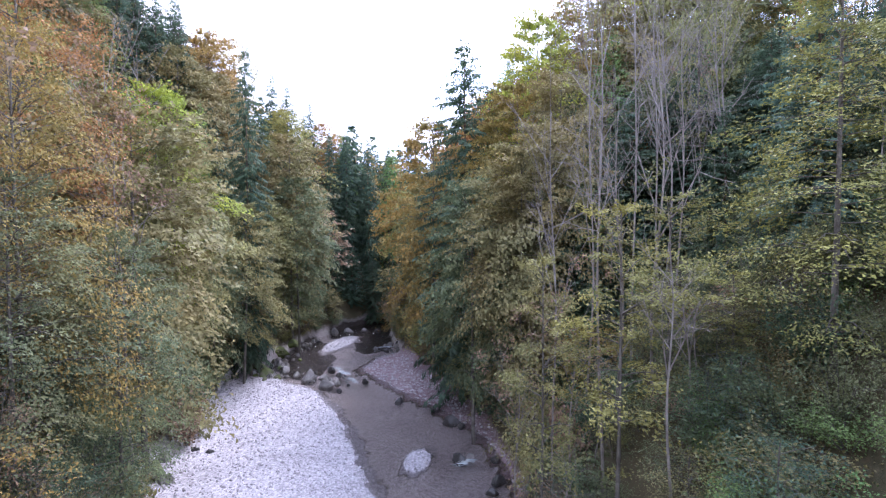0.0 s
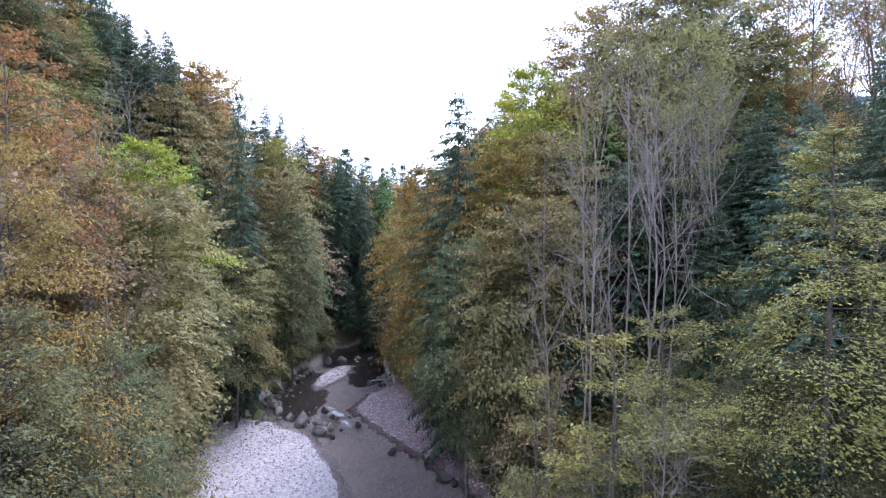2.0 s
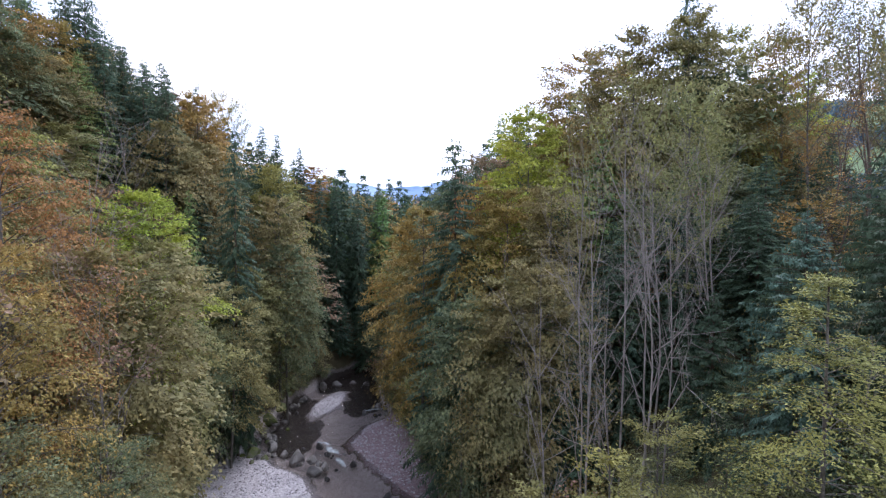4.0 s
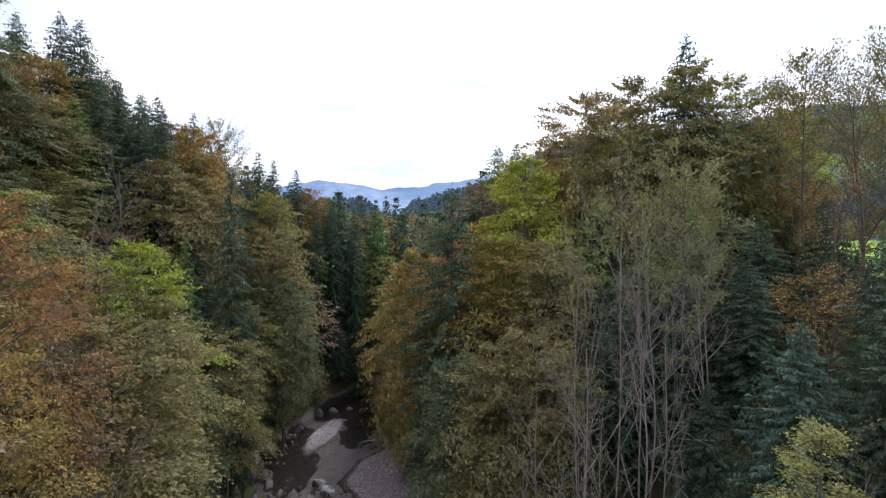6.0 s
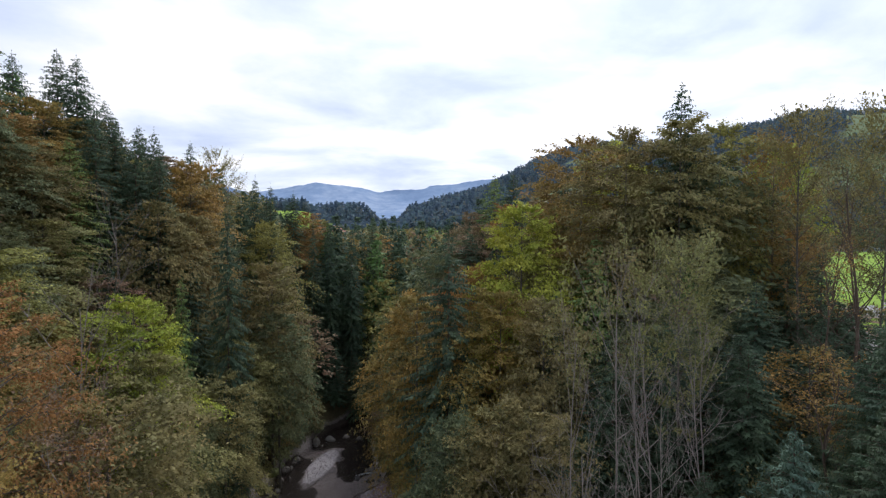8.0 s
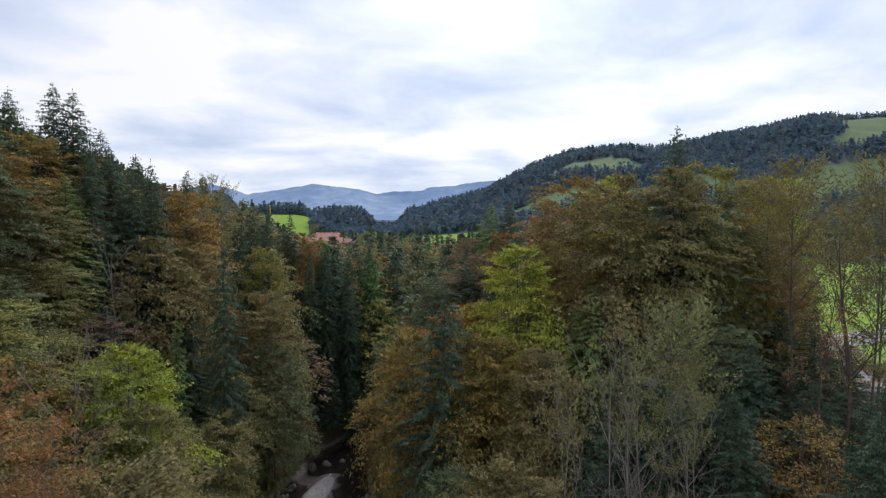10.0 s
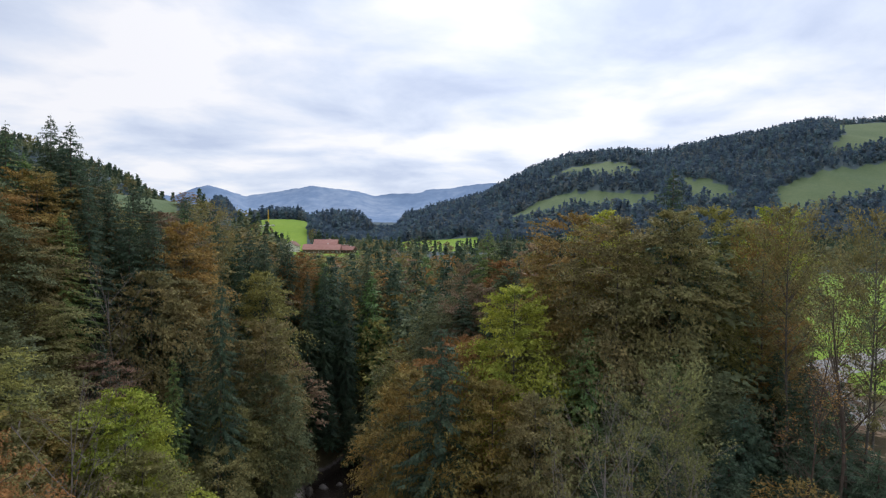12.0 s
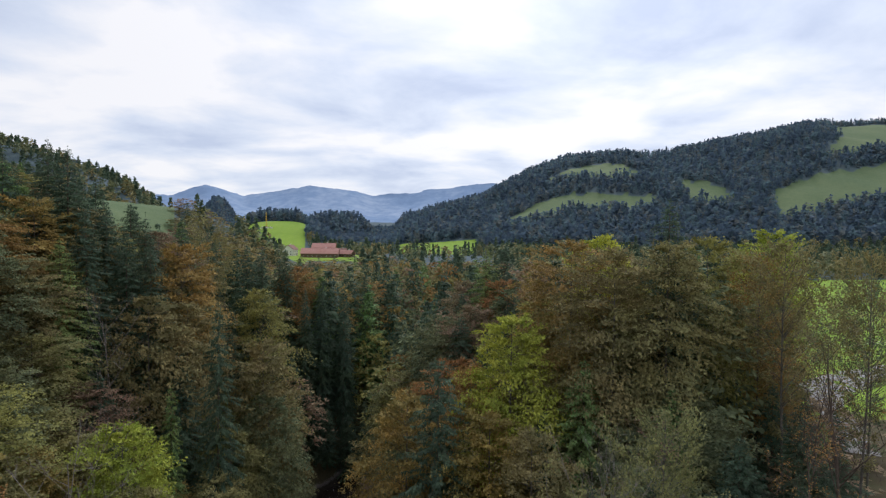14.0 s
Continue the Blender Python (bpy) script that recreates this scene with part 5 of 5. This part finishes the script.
def white_water(x, y, long, wide, turn):
    """A riffle: low, broken, foaming ridges of water."""
    g = random.Random(int(1000 + 10 * x + y))
    bm = bmesh.new()
    nx, ny = 26, 14
    grid = {}
    for i in range(nx):
        for j in range(ny):
            u, v = i / (nx - 1) * 2 - 1, j / (ny - 1) * 2 - 1
            rim = max(0.0, 1 - (u * u + v * v) ** 1.2)
            h = rim * (0.10 + 0.16 * abs(noise.noise(Vector((u * 3.4, v * 5.5, x)))))
            grid[i, j] = bm.verts.new((u * long + 0.2 * g.uniform(-1, 1), v * wide + 0.12 * g.uniform(-1, 1), h - 0.05 * (1 - rim)))
    for i in range(nx - 1):
        for j in range(ny - 1):
            u, v = (i + 0.5) / (nx - 1) * 2 - 1, (j + 0.5) / (ny - 1) * 2 - 1
            if noise.noise(Vector((u * 3.0 + x, v * 4.5, y))) > (u * u + v * v) * 0.75 - 0.42:
                bm.faces.new((grid[i, j], grid[i + 1, j], grid[i + 1, j + 1], grid[i, j + 1]))
    for v in [v for v in bm.verts if not v.link_faces]:
        bm.verts.remove(v)
    me = bpy.data.meshes.new("foam")
    bm.to_mesh(me)
    bm.free()
    me.materials.append(FOAM)
    ob = new("foam", me)
    ob.matrix_basis = pose(x, y, float(water_z(y)) + 0.02, 0, 0, turn)
    tagged(ob, "white foaming riffle on the shallow stream", "foam", kind="stuff")


FOAM = surface("foam", [(0.35, (0.20, 0.23, 0.24)), (0.6, (0.55, 0.58, 0.59))], 1.4, 0.5, 5, 0.6)
white_water(-17.0, 85.6, 2.2, 0.9, -50)
white_water(-14.6, 81.0, 2.0, 0.5, -60)
white_water(-19.2, 88.6, 1.6, 0.5, -20)
white_water(2.0, 50.6, 1.5, 0.6, 30)
white_water(-12.6, 106.0, 2.6, 0.4, 20)

# ---- the farm in the valley ----
PLASTER = surface("white_plaster", [(0.3, (0.62, 0.60, 0.56)), (0.7, (0.78, 0.76, 0.72))], 0.4, 0.9, 6, 0.1)
TIMBER = surface("brown_weathered_timber", [(0.3, (0.10, 0.06, 0.045)), (0.7, (0.20, 0.13, 0.10))], 0.6, 0.85, 8, 0.2)
RED_ROOF = surface("red_brown_roof_tiles", [(0.3, (0.36, 0.17, 0.14)), (0.7, (0.48, 0.27, 0.235))], 0.35, 0.8, 9, 0.3)
BROWN_ROOF = surface("brown_roof_tiles", [(0.3, (0.19, 0.10, 0.085)), (0.7, (0.30, 0.18, 0.15))], 0.35, 0.8, 9, 0.3)
WINDOW_GLASS = surface("dark_window_glass", [(0.3, (0.03, 0.035, 0.04)), (0.7, (0.05, 0.055, 0.06))], 0.5, 0.12, 4, 0.0, spec=0.6)
FRAME_PAINT = surface("white_window_paint", [(0.3, (0.7, 0.7, 0.68)), (0.7, (0.8, 0.8, 0.78))], 1.0, 0.6, 5, 0.0)


def part(name, bm, material, parent, label=""):
    me = bpy.data.meshes.new(name)
    bm.to_mesh(me)
    bm.free()
    me.materials.append(material)
    ob = new(name, me)
    ob.parent = parent
    if label:
        ob["label"] = label
    return ob


def box(bm, x0, y0, z0, x1, y1, z1):
    m = Matrix.LocRotScale(((x0 + x1) / 2, (y0 + y1) / 2, (z0 + z1) / 2), None, (x1 - x0, y1 - y0, z1 - z0))
    bmesh.ops.create_cube(bm, size=1.0, matrix=m)
    return bm


def house(word, label, x, y, long, deep, eave, ridge, turn, wall_mat, roof_mat, storeys=2, gable_glass=True):
    """A gabled farm building; its ridge runs along its own x."""
    root = new(word)
    z = min(height(x + a * long / 2, y + b * deep / 2) for a in (-1, 1) for b in (-1, 1))
    root.matrix_basis = pose(x, y, z, 0, 0, turn)
    L, D = long / 2, deep / 2
    bm = bmesh.new()
    prof = [(-D, -0.5), (D, -0.5), (D, eave), (0, ridge), (-D, eave)]
    ends = [[bm.verts.new((s * L, a, b)) for a, b in prof] for s in (-1, 1)]
    bm.faces.new(ends[0][::-1])
    bm.faces.new(ends[1])
    for i in range(5):
        j = (i + 1) % 5
        bm.faces.new((ends[0][i], ends[0][j], ends[1][j], ends[1][i]))
    bmesh.ops.recalc_face_normals(bm, faces=bm.faces)
    part("wall", bm, wall_mat, root)
    slope = math.atan2(ridge - eave, D)
    run = D / math.cos(slope) + 0.9
    for s in (-1, 1):
        bm = bmesh.new()
        box(bm, -L - 0.8, 0, 0.05, L + 0.8, run, 0.32)
        for k in range(int(run / 0.9)):
            box(bm, -L - 0.8, 0.9 * k + 0.05, 0.30, L + 0.8, 0.9 * k + 0.75, 0.36)
        m = Matrix.Translation((0, 0, ridge)) @ Matrix.Rotation(0 if s > 0 else math.pi, 4, "Z") @ Matrix.Rotation(-slope, 4, "X")
        bmesh.ops.transform(bm, matrix=m, verts=bm.verts)
        part("roof", bm, roof_mat, root)
    count = max(2, int(long / 4))
    for f in range(storeys):
        for k in range(count):
            wx, wz = -L + long * (k + 0.5) / count, 1.0 + 2.7 * f
            if wz + 1.5 > eave:
                continue
            w = part("window", box(bmesh.new(), wx - 0.6, -D - 0.03, wz, wx + 0.6, -D + 0.05, wz + 1.3), FRAME_PAINT, root)
            part("pane", box(bmesh.new(), wx - 0.48, -D - 0.06, wz + 0.12, wx + 0.48, -D - 0.02, wz + 1.18), WINDOW_GLASS, w)
    if gable_glass:
        for s in (-1, 1):
            for f in range(storeys):
                for a in (-0.5, 0.1, 0.6):
                    wy, wz = a * D, 1.0 + 2.7 * f
                    if wz + 1.5 > eave + (ridge - eave) * 0.4:
                        continue
                    w = part("window", box(bmesh.new(), s * L - 0.05, wy - 0.6, wz, s * L + 0.03 * s + 0.03, wy + 0.6, wz + 1.3), FRAME_PAINT, root)
                    part("pane", box(bmesh.new(), s * L - 0.09, wy - 0.48, wz + 0.12, s * L + 0.09, wy + 0.48, wz + 1.18), WINDOW_GLASS, w)
    part("door", box(bmesh.new(), -0.9 + L * 0.5, -D - 0.07, 0, 0.9 + L * 0.5, -D + 0.05, 2.2), TIMBER, root, "dark timber door")
    part("chimney", box(bmesh.new(), L * 0.3 - 0.4, 0.4, ridge - 1.0, L * 0.3 + 0.4, 1.2, ridge + 1.2), PLASTER, root)
    tagged(root, label, "building", group="valley farm buildings")
    return root


house("barn", "large brown timber barn with a red-brown tiled roof", -97, 514, 22, 13, 8.5, 12.5, 4, TIMBER, RED_ROOF, 2)
house("farm_hall", "long low farm hall with a faded red roof", -96, 490, 34, 16, 4.0, 8.5, 2, TIMBER, RED_ROOF, 1)
house("farmhouse", "white-plastered farmhouse with a brown tiled roof", -130, 512, 12, 11, 6.5, 10.5, 82, PLASTER, BROWN_ROOF, 2)
house("farmhouse", "small brown-roofed farmhouse beside the white one", -139, 516, 12, 9, 5.5, 9.0, 4, PLASTER, BROWN_ROOF, 2)
house("shed", "low shed with a red roof beside the farm hall", -72, 496, 13, 9, 3.4, 6.4, -20, TIMBER, RED_ROOF, 1)
house("shed", "small grey-brown shed behind the barn", -84, 540, 10, 8, 4.5, 6.8, 6, TIMBER, BROWN_ROOF, 1)
house("farmhouse", "farmhouse with a steep red-brown roof among trees", -158, 424, 13, 11, 5.5, 11.5, 62, TIMBER, RED_ROOF, 2)
house("farmhouse", "far white house on the valley floor", -115, 742, 9, 8, 6.0, 10.0, 70, PLASTER, BROWN_ROOF, 2)
house("farmhouse", "far pale house on the wooded valley floor", 75, 1010, 9, 8, 6.5, 10.0, 80, PLASTER, BROWN_ROOF, 2)


def bale(x, y):
    bm = bmesh.new()
    bmesh.ops.create_cone(bm, cap_ends=True, segments=20, radius1=0.75, radius2=0.75, depth=1.3, matrix=Matrix.Rotation(radians(90), 4, "X"))
    bmesh.ops.bevel(bm, geom=[e for e in bm.edges if len(e.link_faces) == 2 and max(len(f.verts) for f in e.link_faces) > 4], offset=0.12, segments=2, affect="EDGES")
    me = bpy.data.meshes.new("hay_bale")
    bm.to_mesh(me)
    bm.free()
    me.materials.append(PLASTER)
    ob = new("hay_bale", me)
    ob.matrix_basis = pose(x, y, height(x, y) + 0.72, 0, 0, 40)
    ob.scale = (1.6, 1.6, 1.6)
    tagged(ob, "white-wrapped hay bale lying on the meadow", "hay bale", group="hay bales")


for k in range(9):
    bale(-243 + 2.9 * k, 757 + 3 * (k % 2))


def mast(x, y):
    yellow = surface("yellow_paint", [(0.3, (0.62, 0.42, 0.04)), (0.7, (0.75, 0.52, 0.06))], 1.0, 0.5, 5, 0.0)
    root = new("crane")
    root.matrix_basis = pose(x, y, height(x, y))
    bm = bmesh.new()
    for a in (-0.6, 0.6):
        for b in (-0.6, 0.6):
            box(bm, a - 0.12, b - 0.12, 0, a + 0.12, b + 0.12, 22)
    for k in range(22):
        box(bm, -0.7, -0.7, k, 0.7, 0.7, k + 0.14)
    part("tower", bm, yellow, root)
    part("base", box(bmesh.new(), -1.8, -1.8, -0.3, 1.8, 1.8, 0.8), TIMBER, root)
    tagged(root, "small yellow crane tower beside the meadow", "crane")


mast(-231, 768)


# ---- lane and fence on the right-hand meadow ----
def lane():
    m = surface("grey_lane", [(0.3, (0.22, 0.215, 0.21)), (0.7, (0.34, 0.335, 0.33))], 0.3, 0.85, 10, 0.2)
    line = [(72, 79), (78, 88), (84, 100), (92, 113), (112, 124), (150, 138), (220, 160)]
    verts, faces = [], []
    n = 60
    for k in range(n + 1):
        t = k / n * (len(line) - 1)
        x, y = np.interp(t, range(len(line)), [p[0] for p in line]), np.interp(t, range(len(line)), [p[1] for p in line])
        x2, y2 = np.interp(t + 0.2, range(len(line)), [p[0] for p in line]), np.interp(t + 0.2, range(len(line)), [p[1] for p in line])
        dx, dy = (x2 - x, y2 - y) if t < len(line) - 1.1 else (0.9, 0.3)
        q = math.hypot(dx, dy) or 1
        wide = 2.4 + 2.6 * math.exp(-((y - 116) / 10) ** 2)
        for s in (-1, -0.33, 0.33, 1):
            a, b = x - s * wide * dy / q, y + s * wide * dx / q
            verts.append((a, b, height(a, b) + 0.12))
        if k:
            faces += [((k - 1) * 4 + i, (k - 1) * 4 + i + 1, k * 4 + i + 1, k * 4 + i) for i in range(3)]
    tagged(mesh_object("road", verts, faces, [m], flat=False), "grey gravel lane along the meadow's edge", "road", kind="structure")


lane()


def fence():
    root = new("fence")
    root.matrix_basis = pose(100, 148, 0)
    post = bmesh.new()
    box(post, -0.07, -0.07, -0.3, 0.07, 0.07, 1.3)
    first = part("post", post, TIMBER, root)
    first.location = (0, 0, height(100, 148))
    for k in range(1, 26):
        ob = new("post", first.data)
        ob.parent = root
        ob.location = (3.0 * k, 0.35 * k, height(100 + 3.0 * k, 148 + 0.35 * k))
    for h in (0.6, 1.1):
        bm = bmesh.new()
        for k in range(25):
            a = Vector((3.0 * k, 0.35 * k, height(100 + 3 * k, 148 + 0.35 * k) + h))
            b = Vector((3.0 * k + 3, 0.35 * k + 0.35, height(103 + 3 * k, 148.35 + 0.35 * k) + h))
            box(bm, a.x, a.y - 0.03, a.z - 0.05, b.x, a.y + 0.03, a.z + 0.05)
        part("rail", bm, PLASTER, root, "pale fence rail")
    tagged(root, "low wooden meadow fence with pale rails", "fence")


fence()
